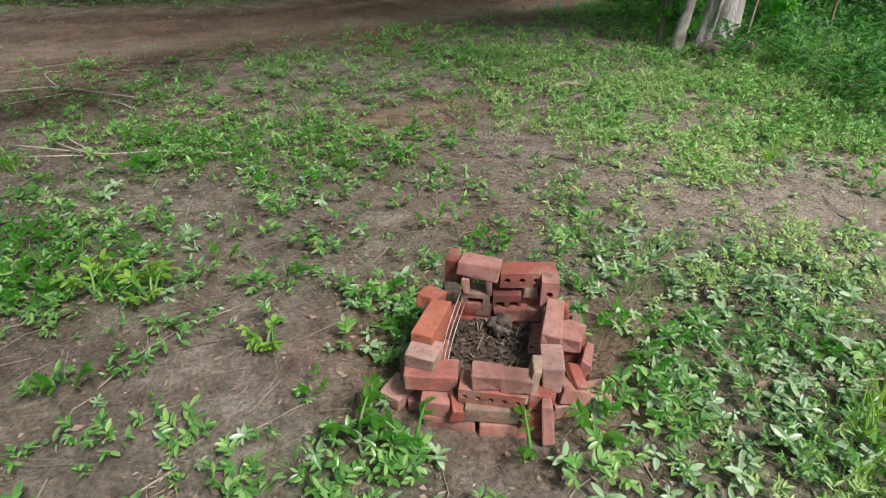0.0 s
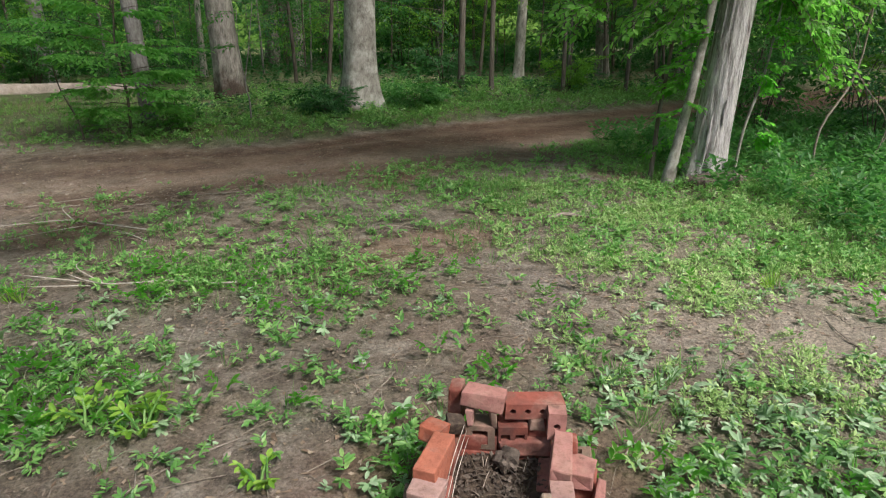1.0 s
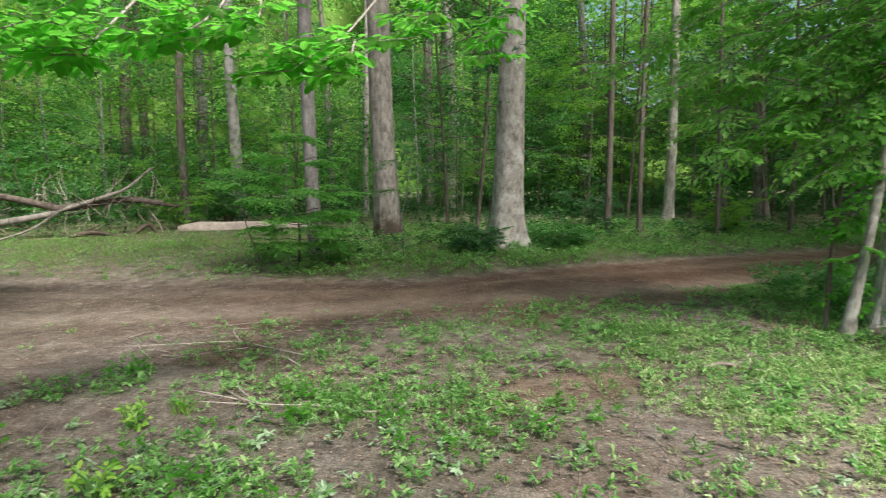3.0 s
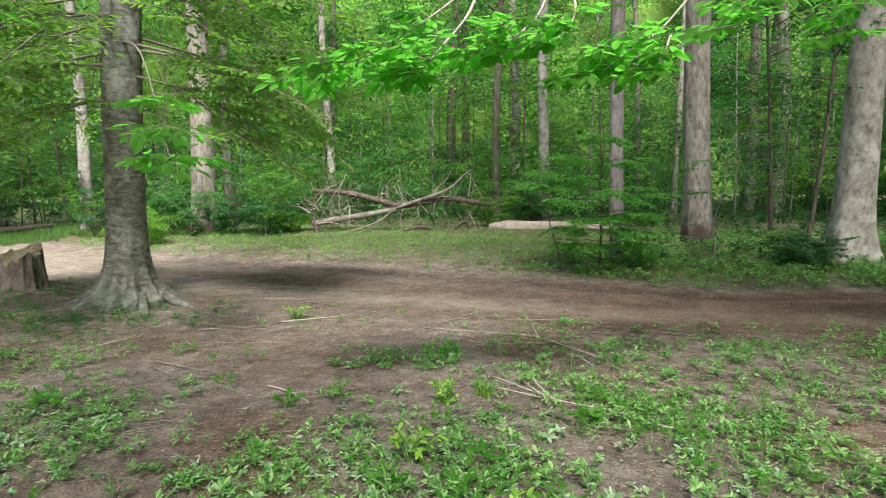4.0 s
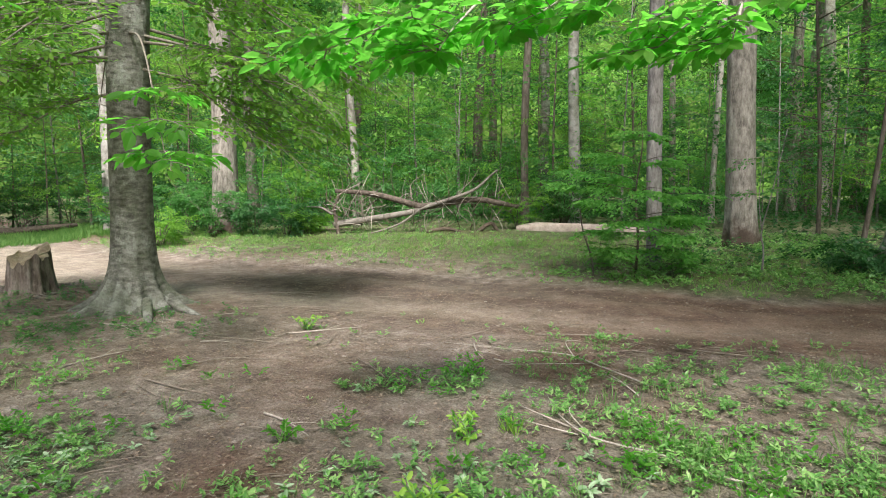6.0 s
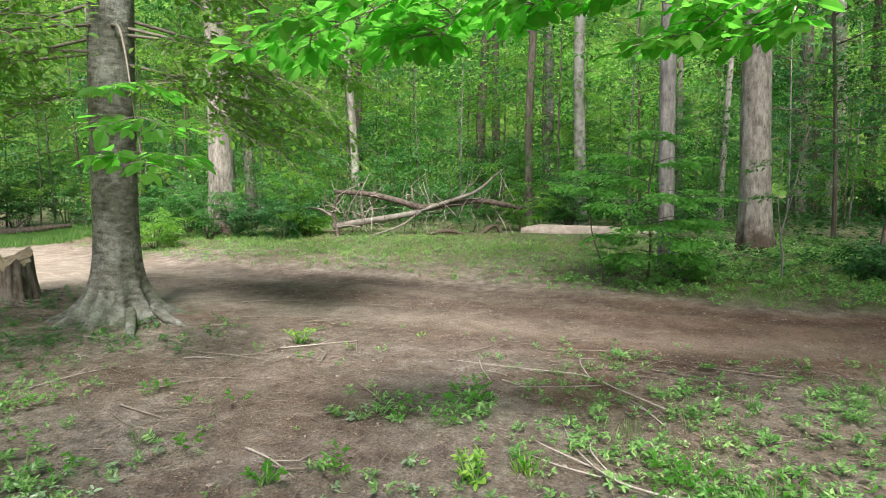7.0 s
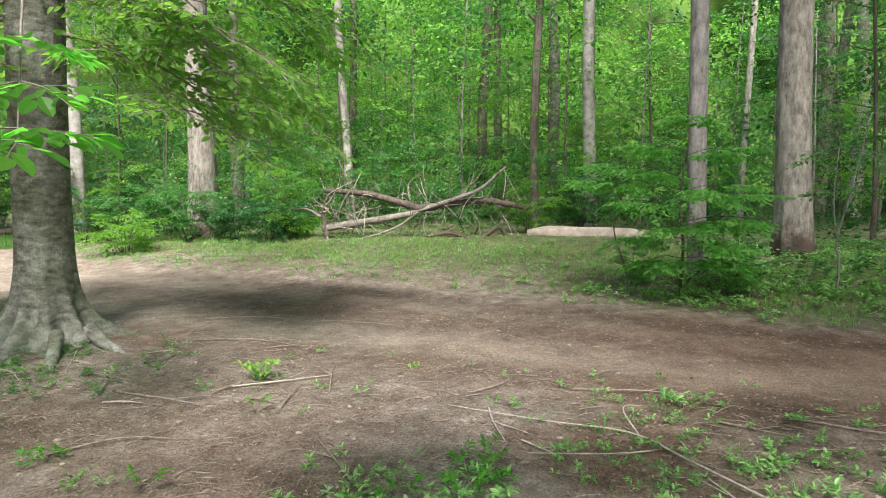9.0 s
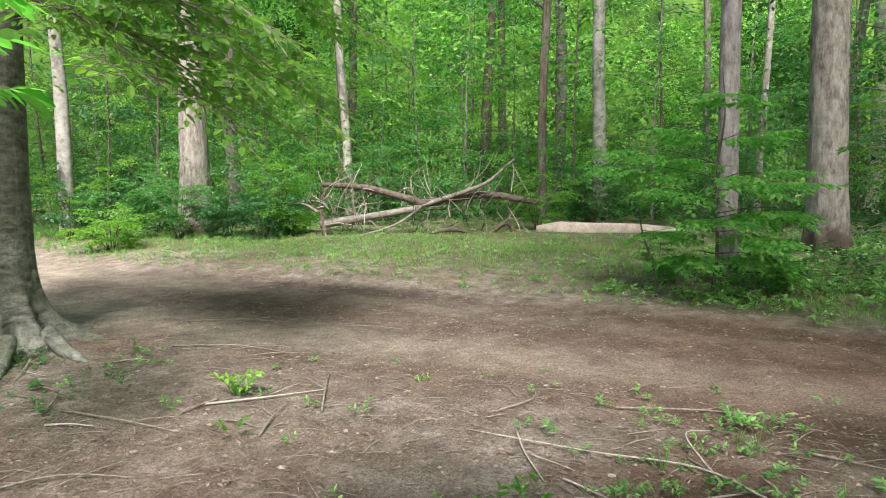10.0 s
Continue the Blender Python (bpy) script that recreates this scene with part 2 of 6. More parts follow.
def joined(pieces):
    """Several (verts, faces) as one."""
    vs, fs, n = [], [], 0
    for v, f in pieces:
        vs.append(np.asarray(v)), fs.append(np.asarray(f) + n)
        n += len(v)
    return np.concatenate(vs), np.concatenate(fs)


def curve_through(points, steps):
    """Points along a smooth line through the given ones."""
    p = np.asarray(points, dtype=float)
    q = np.concatenate([[2 * p[0] - p[1]], p, [2 * p[-1] - p[-2]]])
    out = []
    for i in range(len(p) - 1):
        a, b, c, d = q[i:i + 4]
        for t in np.linspace(0, 1, steps, endpoint=False):
            out.append(0.5 * (2 * b + (c - a) * t + (2 * a - 5 * b + 4 * c - d) * t ** 2 + (3 * b - a - 3 * c + d) * t ** 3))
    return np.array(out + [p[-1]])


def tube(points, radii, seg=8, shape=None):
    """A round, tapered tube along points; shape(angle, i) scales its radius."""
    p = np.asarray(points, dtype=float)
    r = np.broadcast_to(radii, len(p)) if np.ndim(radii) == 0 else np.interp(np.linspace(0, 1, len(p)), np.linspace(0, 1, len(radii)), radii)
    t = np.gradient(p, axis=0)
    t /= np.linalg.norm(t, axis=1)[:, None] + 1e-9
    ref = np.array([1.0, 0, 0]) if abs(t[0][0]) < 0.8 else np.array([0, 1.0, 0])
    u = ref - t * (t @ ref)[:, None]
    u /= np.linalg.norm(u, axis=1)[:, None] + 1e-9
    w = np.cross(t, u)
    a = np.linspace(0, 2 * np.pi, seg, endpoint=False)
    k = np.ones((len(p), seg)) if shape is None else np.array([[shape(x, i) for x in a] for i in range(len(p))])
    v = p[:, None] + (r[:, None] * k)[:, :, None] * (np.cos(a)[None, :, None] * u[:, None] + np.sin(a)[None, :, None] * w[:, None])
    v = v.reshape(-1, 3)
    i, j = np.meshgrid(np.arange(len(p) - 1), np.arange(seg), indexing="ij")
    j2 = (j + 1) % seg
    f = np.stack([i * seg + j, i * seg + j2, (i + 1) * seg + j2, (i + 1) * seg + j], -1).reshape(-1, 4)
    return v, f


def tube_mesh(name, points, radii, material, seg=8, shape=None):
    v, f = tube(points, radii, seg, shape)
    me = mesh_of(name, v, f, material)
    bm = bmesh.new()
    bm.from_mesh(me)
    bmesh.ops.holes_fill(bm, edges=[e for e in bm.edges if e.is_boundary])
    bm.to_mesh(me)
    bm.free()
    return me


def leaf_arrays(base, way, up, length, width, near=False):
    """Leaves as folded blades, from arrays of stalk ends, directions and upper sides."""
    n = len(base)
    up = up - way * np.sum(up * way, 1)[:, None]
    up /= np.linalg.norm(up, axis=1)[:, None] + 1e-9
    side = np.cross(way, up)
    L, W = np.broadcast_to(length, n)[:, None], np.broadcast_to(width, n)[:, None]

    def at(x, y, z):
        return base + way * (x * L) + side * (y * W) + up * (z * W)
    if not near:
        v = np.stack([base, at(0.45, 0.5, 0.14), at(1, 0, -0.12), at(0.45, -0.5, 0.14)], 1)
        f = np.array([[0, 1, 2], [0, 2, 3]])
    else:
        v = np.stack([base, at(0.36, 0, -0.02), at(0.72, 0, -0.08), at(1, 0, -0.2), at(0.22, 0.4, 0.1), at(0.58, 0.48, 0.07), at(0.86, 0.26, -0.08),
                      at(0.22, -0.4, 0.1), at(0.58, -0.48, 0.07), at(0.86, -0.26, -0.08)], 1)
        f = np.array([[0, 4, 1], [4, 5, 1], [5, 2, 1], [5, 6, 2], [6, 3, 2], [0, 1, 7], [7, 1, 8], [8, 1, 2], [8, 2, 9], [9, 2, 3]])
    k = v.shape[1]
    faces = (np.arange(n) * k)[:, None, None] + f[None]
    return v.reshape(-1, 3), faces.reshape(-1, 3)


def unit(v):
    return v / (np.linalg.norm(v, axis=-1, keepdims=True) + 1e-9)


def spray_template(rng, side_twigs=7, spacing=0.085, droop=0.2):
    """A flat leafy spray one metre long along x: stalk ends, directions, upper sides, and its twigs."""
    P, D, U, twigs = [], [], [], []

    def bend(x):
        return -droop * x * x
    axis = [(x, 0.04 * math.sin(4 * x), bend(x)) for x in np.linspace(0, 1, 6)]
    twigs.append((axis, 0.007))
    lines = [(np.array((0.12, 0, 0)), 0.0, 0.9)]
    for i in range(side_twigs):
        x = 0.12 + 0.78 * (i + rng.uniform(-0.3, 0.3)) / side_twigs
        s = 1 if i % 2 else -1
        lines.append((np.array((x, 0.04 * math.sin(4 * x), bend(x))), s * rng.uniform(0.6, 1.0), (1.05 - x) * rng.uniform(0.45, 0.7) + 0.06))
    for j, (o, ang, ln) in enumerate(lines):
        way = np.array((math.cos(ang), math.sin(ang), 0))
        if j:
            tip = o + way * ln
            tip[2] += -droop * ln * rng.uniform(0.2, 0.9)
            twigs.append(([tuple(o), tuple((o + tip) / 2 + np.array((0, 0, 0.02))), tuple(tip)], 0.004))
        n = max(2, int(ln / spacing))
        for i in range(n + 1):
            f = (i + 0.6) / (n + 0.6)
            p = o + way * ln * f
            p[2] += -droop * (ln * f * 0.6 if j else 0) + (bend(p[0]) - bend(o[0]) if not j else 0)
            a = ang + (0 if i == n else (1 if i % 2 else -1) * rng.uniform(0.6, 1.1))
            d = np.array((math.cos(a), math.sin(a), -rng.uniform(0.0, 0.6)))
            P.append(p), D.append(d), U.append((rng.uniform(-0.45, 0.45), rng.uniform(-0.45, 0.45), 1))
    return np.array(P), unit(np.array(D)), unit(np.array(U)), twigs


_r = random.Random(7)
SPRAYS = [spray_template(_r, 6 + i % 3, 0.08 + 0.012 * (i % 4), 0.1 + 0.07 * (i % 5)) for i in range(8)]
FLAT = [spray_template(random.Random(50 + i), 4, 0.15, 0.05 + 0.03 * i) for i in range(4)]
SPARSE = [spray_template(_r, 4, 0.17, 0.15 + 0.1 * i) for i in range(4)]


def turns(yaw, pitch, roll):
    """Rotation matrices that lay a spray's x along yaw and pitch (degrees), rolled about it."""
    y, p, r = np.radians(yaw), -np.radians(pitch), np.radians(roll)
    cy, sy, cp, sp, cr, sr = np.cos(y), np.sin(y), np.cos(p), np.sin(p), np.cos(r), np.sin(r)
    return np.stack([np.stack([cy * cp, cy * sp * sr - sy * cr, cy * sp * cr + sy * sr], -1),
                     np.stack([sy * cp, sy * sp * sr + cy * cr, sy * sp * cr - cy * sr], -1),
                     np.stack([-sp, cp * sr, cp * cr], -1)], -2)


class Sprays:
    """A set of sprays: where each starts, how it points, its size and the template that it takes."""

    def __init__(self, rng, places, yaws, pitches, sizes, templates=SPRAYS, roll=18.0):
        self.places, self.sizes, self.templates = np.asarray(places, float).reshape(-1, 3), np.asarray(sizes, float), templates
        n = len(self.places)
        self.sizes = np.broadcast_to(self.sizes, n)
        self.pick = rng.integers(0, len(templates), n)
        self.R = turns(np.broadcast_to(np.asarray(yaws, float), n), np.broadcast_to(np.asarray(pitches, float), n), rng.normal(0, roll, n))
        self.rng = rng

    def leaves(self, leaf, near=False, shape=0.55):
        leaf, rng, out = np.broadcast_to(leaf, len(self.places)), self.rng, []
        for i, (P, D, U, _) in enumerate(self.templates):
            s = self.pick == i
            if not s.any():
                continue
            r, k = self.R[s], s.sum() * len(P)
            b = (self.places[s][:, None] + self.sizes[s][:, None, None] * np.einsum("nij,kj->nki", r, P)).reshape(-1, 3)
            d = unit(np.einsum("nij,kj->nki", r, D).reshape(-1, 3) + rng.normal(0, 0.12, (k, 3)))
            u = np.einsum("nij,kj->nki", r, U).reshape(-1, 3) + rng.normal(0, 0.2, (k, 3))
            ln = np.repeat(leaf[s], len(P)) * rng.uniform(0.65, 1.2, k)
            out.append(leaf_arrays(b, d, u, ln, ln * shape * rng.uniform(0.85, 1.15, k), near))
        return joined(out)

    def twigs(self, sides=4):
        out = []
        for o, r, s, i in zip(self.places, self.R, self.sizes, self.pick):
            for line, w in self.templates[i][3]:
                out.append(tube(o + s * (np.array(line) @ r.T), [w * s ** 0.5, w * 0.4 * s ** 0.5], sides))
        return joined(out)


# ---- ground ----
FAR_X, FAR_Y = (-60, -24, -15, -11, -6.8, -2.2, -0.6, 1.5, 4.4, 30), (6.0, 6.4, 5.3, 6.8, 8.0, 8.9, 10.5, 11.8, 13.7, 30)
NEAR_X, NEAR_Y = (-40, -18, -13, -10, -8, -4.2, -2.7, -1.1, 1.1, 3.7, 30), (6.0, 4.1, 2.9, 3.9, 4.4, 5.9, 6.3, 7.4, 8.4, 10.2, 26)
COVER = np.array([
    (-0.72, 3.81, 0.75, 1.0), (0.53, 6.08, 1.3, 0.8), (-1.95, 4.04, 0.6, 0.6), (1.44, 4.36, 0.8, 0.9), (2.7, 3.9, 1.0, 1.2),
    (0.84, 2.22, 0.4, 0.9), (1.21, 1.92, 0.5, 1.1), (1.1, 1.27, 0.45, 1.2), (0.67, 1.28, 0.3, 1.0), (-0.16, 1.85, 0.24, 1.3),
    (-0.18, 1.1, 0.3, 0.9), (-1.5, 2.56, 0.4, 0.6), (-1.19, 2.05, 0.25, 0.6), (-1.7, 2.18, 0.25, 0.9), (-0.47, 2.16, 0.3, 0.6),
    (-4.11, 1.16, 0.6, 0.9), (-2.41, 1.76, 0.55, 1.0), (-2.13, 2.53, 0.4, 0.8), (-1.13, 3.7, 0.7, 0.9), (-0.99, 5.28, 0.7, 0.6),
    (-2.49, 4.42, 0.6, 0.4), (-3.72, 3.38, 0.22, 0.8), (-3.21, 3.81, 0.3, 0.6), (-5.91, 1.54, 0.6, 0.5), (-2.1, 4.9, 0.7, 0.45), (-3.2, 5.2, 0.5, 0.3)])
BARE = np.array([(2.25, 2.75, 0.5), (1.75, 2.85, 0.25), (1.2, 2.65, 0.2), (0.69, 3.59, 0.4), (-0.42, 1.75, 0.22), (-3.48, 1.69, 0.3), (-0.75, 1.6, 0.25)])


def smooth(a, b, x):
    t = np.clip((np.asarray(x, float) - a) / (b - a), 0, 1)
    return t * t * (3 - 2 * t)


def past_road(x, y):
    """Metres beyond the road's far edge."""
    return (y - np.interp(x, FAR_X, FAR_Y)) * 0.85


def before_road(x, y):
    """Metres on this side of the road's near edge."""
    return (np.interp(x, NEAR_X, NEAR_Y) - y) * 0.85


def ripple(x, y, s, seed=0.0):
    """A cheap smooth pattern between about -1 and 1, s metres long."""
    x, y = np.asarray(x, float) / s + seed, np.asarray(y, float) / s - 2 * seed
    return (np.sin(x * 2.1 + 1.3 * np.sin(y * 1.7 + seed)) + np.sin(y * 2.6 + 1.1 * np.sin(x * 1.9 - seed)) + np.sin((x + y) * 1.4 + 2 * np.sin(x - y))) / 3


def height(x, y):
    f, n = past_road(x, y), before_road(x, y)
    on = smooth(0.1, -0.5, f) * smooth(0.5, -0.3, n)
    z = 0.30 * smooth(0.1, 5.0, f) + 0.06 * smooth(0.0, 0.5, f)
    z = z + 0.010 * ripple(x, y, 0.45) + 0.018 * ripple(x, y, 1.7, 3.0) + 0.004 * ripple(x, y, 0.13, 5.0)
    z = z - 0.035 * on + 0.02 * on * np.exp(-((n + 1.3) / 0.25) ** 2)
    far = np.hypot(x, y)
    return z + smooth(40, 160, far) * 3.0 + 0.25 * smooth(9, 20, x)


def bare(x, y):
    """One where plants may grow, near nothing on the trodden patches."""
    k = 1.0 - 0.9 * np.exp(-((x - 2.75) / 0.5) ** 2 - ((y - 3.2) / 0.3) ** 2)
    for px, py, r in BARE:
        k = k * (1 - 0.92 * np.exp(-((x - px) ** 2 + (y - py) ** 2) / r ** 2))
    return k


def cover(x, y):
    """How thickly small plants grow on this side of the road, 0 to about 1."""
    x, y = np.asarray(x, float), np.asarray(y, float)
    c = 0.025 + 0.165 * smooth(-3.4, -1.5, x) * smooth(5.0, 4.0, y) + 0.08 * smooth(-2.6, -1.6, x) * smooth(0.2, -0.4, x) * smooth(2.4, 1.6, y)
    for px, py, r, a in COVER:
        c = np.maximum(c, a * np.exp(-((x - px) ** 2 + (y - py) ** 2) / r ** 2 * 0.8))
    c = np.maximum(c, 1.1 * smooth(1.7, 2.6, x + 0.12 * (y - 4)) * smooth(3.0, 3.5, y))
    c = c * bare(x, y)
    c = c * (1 + 0.55 * ripple(x, y, 0.5, 1.0))
    return c * smooth(-0.3, 0.5, before_road(x, y))


def build_ground():
    def steps(lo, hi, mid):
        core = np.linspace(lo, hi, mid)
        d = core[1] - core[0]
        out = [d * 1.13 ** i for i in range(1, 60)]
        out = np.cumsum([v for v in out if v < 60])
        return np.concatenate([lo - out[::-1], core, hi + out])
    xs, ys = steps(-9, 5, 170), steps(0, 11, 140)
    X, Y = np.meshgrid(xs, ys, indexing="ij")
    v = np.stack([X, Y, height(X, Y)], -1).reshape(-1, 3)
    i, j = np.meshgrid(np.arange(len(xs) - 1), np.arange(len(ys) - 1), indexing="ij")
    n = len(ys)
    f = np.stack([i * n + j, (i + 1) * n + j, (i + 1) * n + j + 1, i * n + j + 1], -1).reshape(-1, 4)
    me = mesh_of("ground", v, f, SOIL)
    x, y = v[:, 0], v[:, 1]
    fp, nb = past_road(x, y), before_road(x, y)
    on = smooth(0.15, -0.4, fp) * smooth(1.2, -0.2, nb)
    # last term lightens the bend: sunlight put into the soil colour
    track = 0.75 * np.exp(-((nb + 0.35) / 0.45) ** 2) + 0.3 * np.exp(-((fp + 0.8) / 0.25) ** 2) + 0.7 * smooth(-9, -13, x)
    rust = smooth(-7.0, -1.0, x) * on + 0.5 * smooth(0.4, 0.9, ripple(x, y, 1.1, 4.0)) * (1 - on)
    turf = np.maximum(np.clip(cover(x, y), 0, 1) * 0.4, smooth(-0.05, 0.35, fp + 0.12 * ripple(x, y, 0.4, 2.0)) * np.where(x < -4.5, 0.25 + 0.75 * smooth(0.5, 2.2, fp + 0.5 * ripple(x, y, 0.6, 11.0)), 0.8))
    # darker between the tracks and in patches: moist soil with painted shade
    damp_shade = on * (1 - np.clip(track, 0, 1)) + 0.5 * smooth(0.3, 0.9, ripple(x, y, 1.3, 8.0)) * (nb > 0)
    # road mask also lightens the clearing's open side: sunlight put into soil colour
    for key, value in (("damp_shade", np.clip(damp_shade, 0, 1)), ("road", np.clip(on * track + 0.9 * smooth(0.5, 1.8, x + 0.3 * ripple(x, y, 0.7, 15.0)) * smooth(6.0, 4.2, y) * smooth(9.0, 6.0, x), 0, 1)), ("rust", np.clip(rust, 0, 1)), ("turf", np.clip(turf, 0, 1))):
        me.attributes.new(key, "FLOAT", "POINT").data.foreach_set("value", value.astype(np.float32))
    return tagged(new("ground", me), "bare reddish-brown soil and dirt track through the wood", "ground", kind="structure")


build_ground()


# ---- trees ----
def trunk_line(tall, lean, bow=0.1, seed=0.0, n=26):
    z = tall * np.linspace(0, 1, n) ** 1.6
    z = np.concatenate([[-0.25], z])
    k = np.maximum(z, 0)
    return np.stack([lean[0] * k + bow * np.sin(k * 0.5 + seed) - bow * np.sin(seed),
                     lean[1] * k + bow * np.cos(k * 0.45 + seed) - bow * np.cos(seed), z], -1)


def trunk_mesh(radius, tall, lean, material, flare=0.9, lobes=5, fall=0.28, seed=0.0, furrow=0.03, bow=0.08, seg=40, taper=0.035, swell=0.0, swell_fall=0.36, rings=26):
    line = trunk_line(tall, lean, bow, seed, rings)
    z = line[:, 2]
    r = radius * np.maximum(0.25, 1 - taper * np.maximum(z, 0))

    def shape(a, i):
        h = max(z[i], 0.0)
        f = flare * math.exp(-h / fall)
        ridge = (0.5 + 0.5 * math.cos(lobes * a + seed + 0.9 * math.sin(2 * a + seed) + 0.5 * math.sin(3 * a))) ** 1.5
        slow = 0.05 * math.sin(2 * a + h * 0.6 + seed) + 0.03 * math.sin(3 * a - h * 1.1 + 2 * seed)
        return 1 + swell * math.exp(-h / swell_fall) + f * (0.3 + 1.1 * ridge) + slow + furrow * math.sin(17 * a + 3 * math.sin(h * 2.0 + a * 2 + seed)) + 0.6 * furrow * math.sin(31 * a + 5 * math.sin(h * 1.3))
    me = tube_mesh("trunk", line, 1.0, material, seg, lambda a, i: r[i] * shape(a, i))
    return me, line, r


def limb_part(parent, points, radii, material, name="limb", label="", seg=7, steps=5):
    return part(name, tube_mesh(name, curve_through(points, steps), radii, material, seg), parent, label)


def high_crown(rng, top, radius, low, high, count, leaf=0.2):
    """A crown far above, as an uneven cloud of leafy sprays with gaps."""
    a, z = rng.uniform(0, 2 * np.pi, count), rng.uniform(0, 1, count)
    rr = radius * np.sqrt(rng.uniform(0.05, 1, count)) * np.sin(np.pi * (0.15 + 0.8 * z)) * (1 + 0.35 * np.sin(3 * a + top[0]))
    p = np.stack([top[0] + rr * np.cos(a), top[1] + rr * np.sin(a), low + (high - low) * z], -1)
    return Sprays(rng, p, np.degrees(a) + rng.normal(0, 40, count), rng.uniform(-25, 25, count), rng.uniform(1.0, 2.0, count), SPARSE).leaves(leaf)


def big_tree(name, label, x, y, radius, tall, lean, bark, crown=None, seed=0.0, leaf_material_=None, **shape):
    """A forest tree: trunk with a flared foot, and its crown high above."""
    t = thing(name, label, "tree", pose(x, y, float(height(x, y))))
    me, line, r = trunk_mesh(radius, tall, lean, bark, seed=seed, **shape)
    part("trunk", me, t)
    rng = np.random.default_rng(int(seed * 10) + 5)
    if crown:
        for i in range(4):
            a, z = 1.6 * i + seed, tall * (0.62 + 0.09 * i)
            p = np.array([np.interp(z, line[:, 2], line[:, 0]), np.interp(z, line[:, 2], line[:, 1]), z])
            out = np.array([math.cos(a), math.sin(a), 0.7])
            limb_part(t, [p, p + out * crown[0] * 0.4, p + out * crown[0] * 0.8 + np.array((0, 0, 0.4))], [radius * 0.4, radius * 0.1], bark)
        v, f = high_crown(rng, line[-1], *crown)
        part("crown", mesh_of("crown", v, f, leaf_material_ or LEAF, False), t)
    return t, line, r


def add_sprays(parent, rng, places, yaws, pitches, sizes, leaf, material, near=False, twigs=True, name="foliage", templates=SPRAYS, roll=18.0, label=""):
    s = Sprays(rng, places, yaws, pitches, sizes, templates, roll)
    v, f = s.leaves(leaf, near)
    ob = part(name, mesh_of(name, v, f, material, False), parent, label)
    if twigs:
        v, f = s.twigs()
        tagged(part("fine_twigwork", mesh_of("fine_twigwork", v, f, TWIG), parent), kind="stuff")
    return ob


# the flared grey tree beside the dirt track
T1 = (-8.16, 3.39)
grey_tree, line, r = big_tree("grey_tree", "grey smooth-barked tree with flared roots beside the track", *T1, 0.25, 11.0, (0.02, 0.035), GREY_BARK,
                              (2.4, 6.5, 12.0, 22), seed=2.0, taper=0.02, flare=1.15, lobes=10, fall=0.18, furrow=0.006, seg=120, bow=0.05, swell=0.42, swell_fall=0.36, rings=70)
for a, ln, w in ((-0.75, 0.72, 0.09), (-1.05, 0.6, 0.07), (-1.35, 0.66, 0.08), (-1.65, 0.58, 0.065), (-0.2, 1.25, 0.10), (0.35, 1.15, 0.11), (2.4, 0.8, 0.10), (1.2, 0.8, 0.10), (-2.1, 0.64, 0.08), (-2.5, 0.72, 0.09), (-3.0, 0.8, 0.10)):
    c, s = math.cos(a), math.sin(a)
    pts = [(c * k * ln, s * k * ln + 0.05 * math.sin(5 * k), z) for k, z in ((0.44, 0.14), (0.56, 0.07), (0.7, 0.025), (0.86, -0.005), (1.0, -0.05))]
    limb_part(grey_tree, pts, [w * 0.6, w * 0.6, w * 0.52, w * 0.36, w * 0.15], GREY_BARK, "root", "grey surface root running into the soil", 10)
rng = np.random.default_rng(21)
places, yaws, pitches, sizes = [], [], [], []
for i, (a, out, z0, z1) in enumerate(((12, 2.5, 3.8, 2.5), (30, 2.3, 3.3, 2.1), (48, 2.5, 4.0, 2.8), (22, 1.8, 2.9, 2.0), (62, 2.3, 3.4, 2.3), (-78, 2.4, 3.3, 2.1),
                                      (-98, 2.8, 3.6, 2.2), (-118, 2.6, 4.0, 2.6), (-62, 2.4, 4.2, 3.0), (-88, 1.4, 2.6, 1.85), (170, 2.6, 4.0, 2.6), (2, 2.3, 4.9, 3.6), (38, 2.7, 4.8, 3.5),
                                      (55, 1.8, 2.9, 2.1), (20, 2.1, 4.4, 3.3), (40, 2.4, 4.1, 3.0), (28, 1.9, 3.2, 2.6), (-150, 2.6, 3.6, 2.5), (-112, 2.2, 3.0, 2.1), (-130, 2.9, 3.9, 2.7), (-95, 2.9, 4.1, 3.0), (-140, 2.4, 3.2, 2.2), (-125, 3.0, 4.4, 3.1),
                                      (-70, 3.2, 4.6, 3.3), (-105, 3.3, 4.7, 3.5), (-85, 2.2, 3.0, 2.3), (-52, 2.4, 3.6, 2.4))):
    c, s = math.cos(radians(a)), math.sin(radians(a))
    z00 = min(z0, 10)
    o = np.array((np.interp(z00, line[:, 2], line[:, 0]), np.interp(z00, line[:, 2], line[:, 1]), z00))
    mid, tip = o + np.array((c * out * 0.5, s * out * 0.5, (z1 - z0) * 0.3)), np.array((o[0] + c * out, o[1] + s * out, z1))
    limb_part(grey_tree, [o, mid, tip], [0.024, 0.013, 0.005], TWIG, seg=6)
    cv = curve_through([o, mid, tip], 8)
    for k in range(5, len(cv), 2):
        places += [cv[k], cv[k]]
        yaws += [a + 55 + rng.normal(0, 20), a - 55 + rng.normal(0, 20)]
        pitches += list(-5 + rng.normal(0, 9, 2))
        sizes += list(rng.uniform(0.55, 0.95, 2))
    places.append(tip), yaws.append(a), pitches.append(-20), sizes.append(0.9)
add_sprays(grey_tree, rng, places, yaws, pitches, sizes, 0.088, LEAF_YELLOW, near=True)
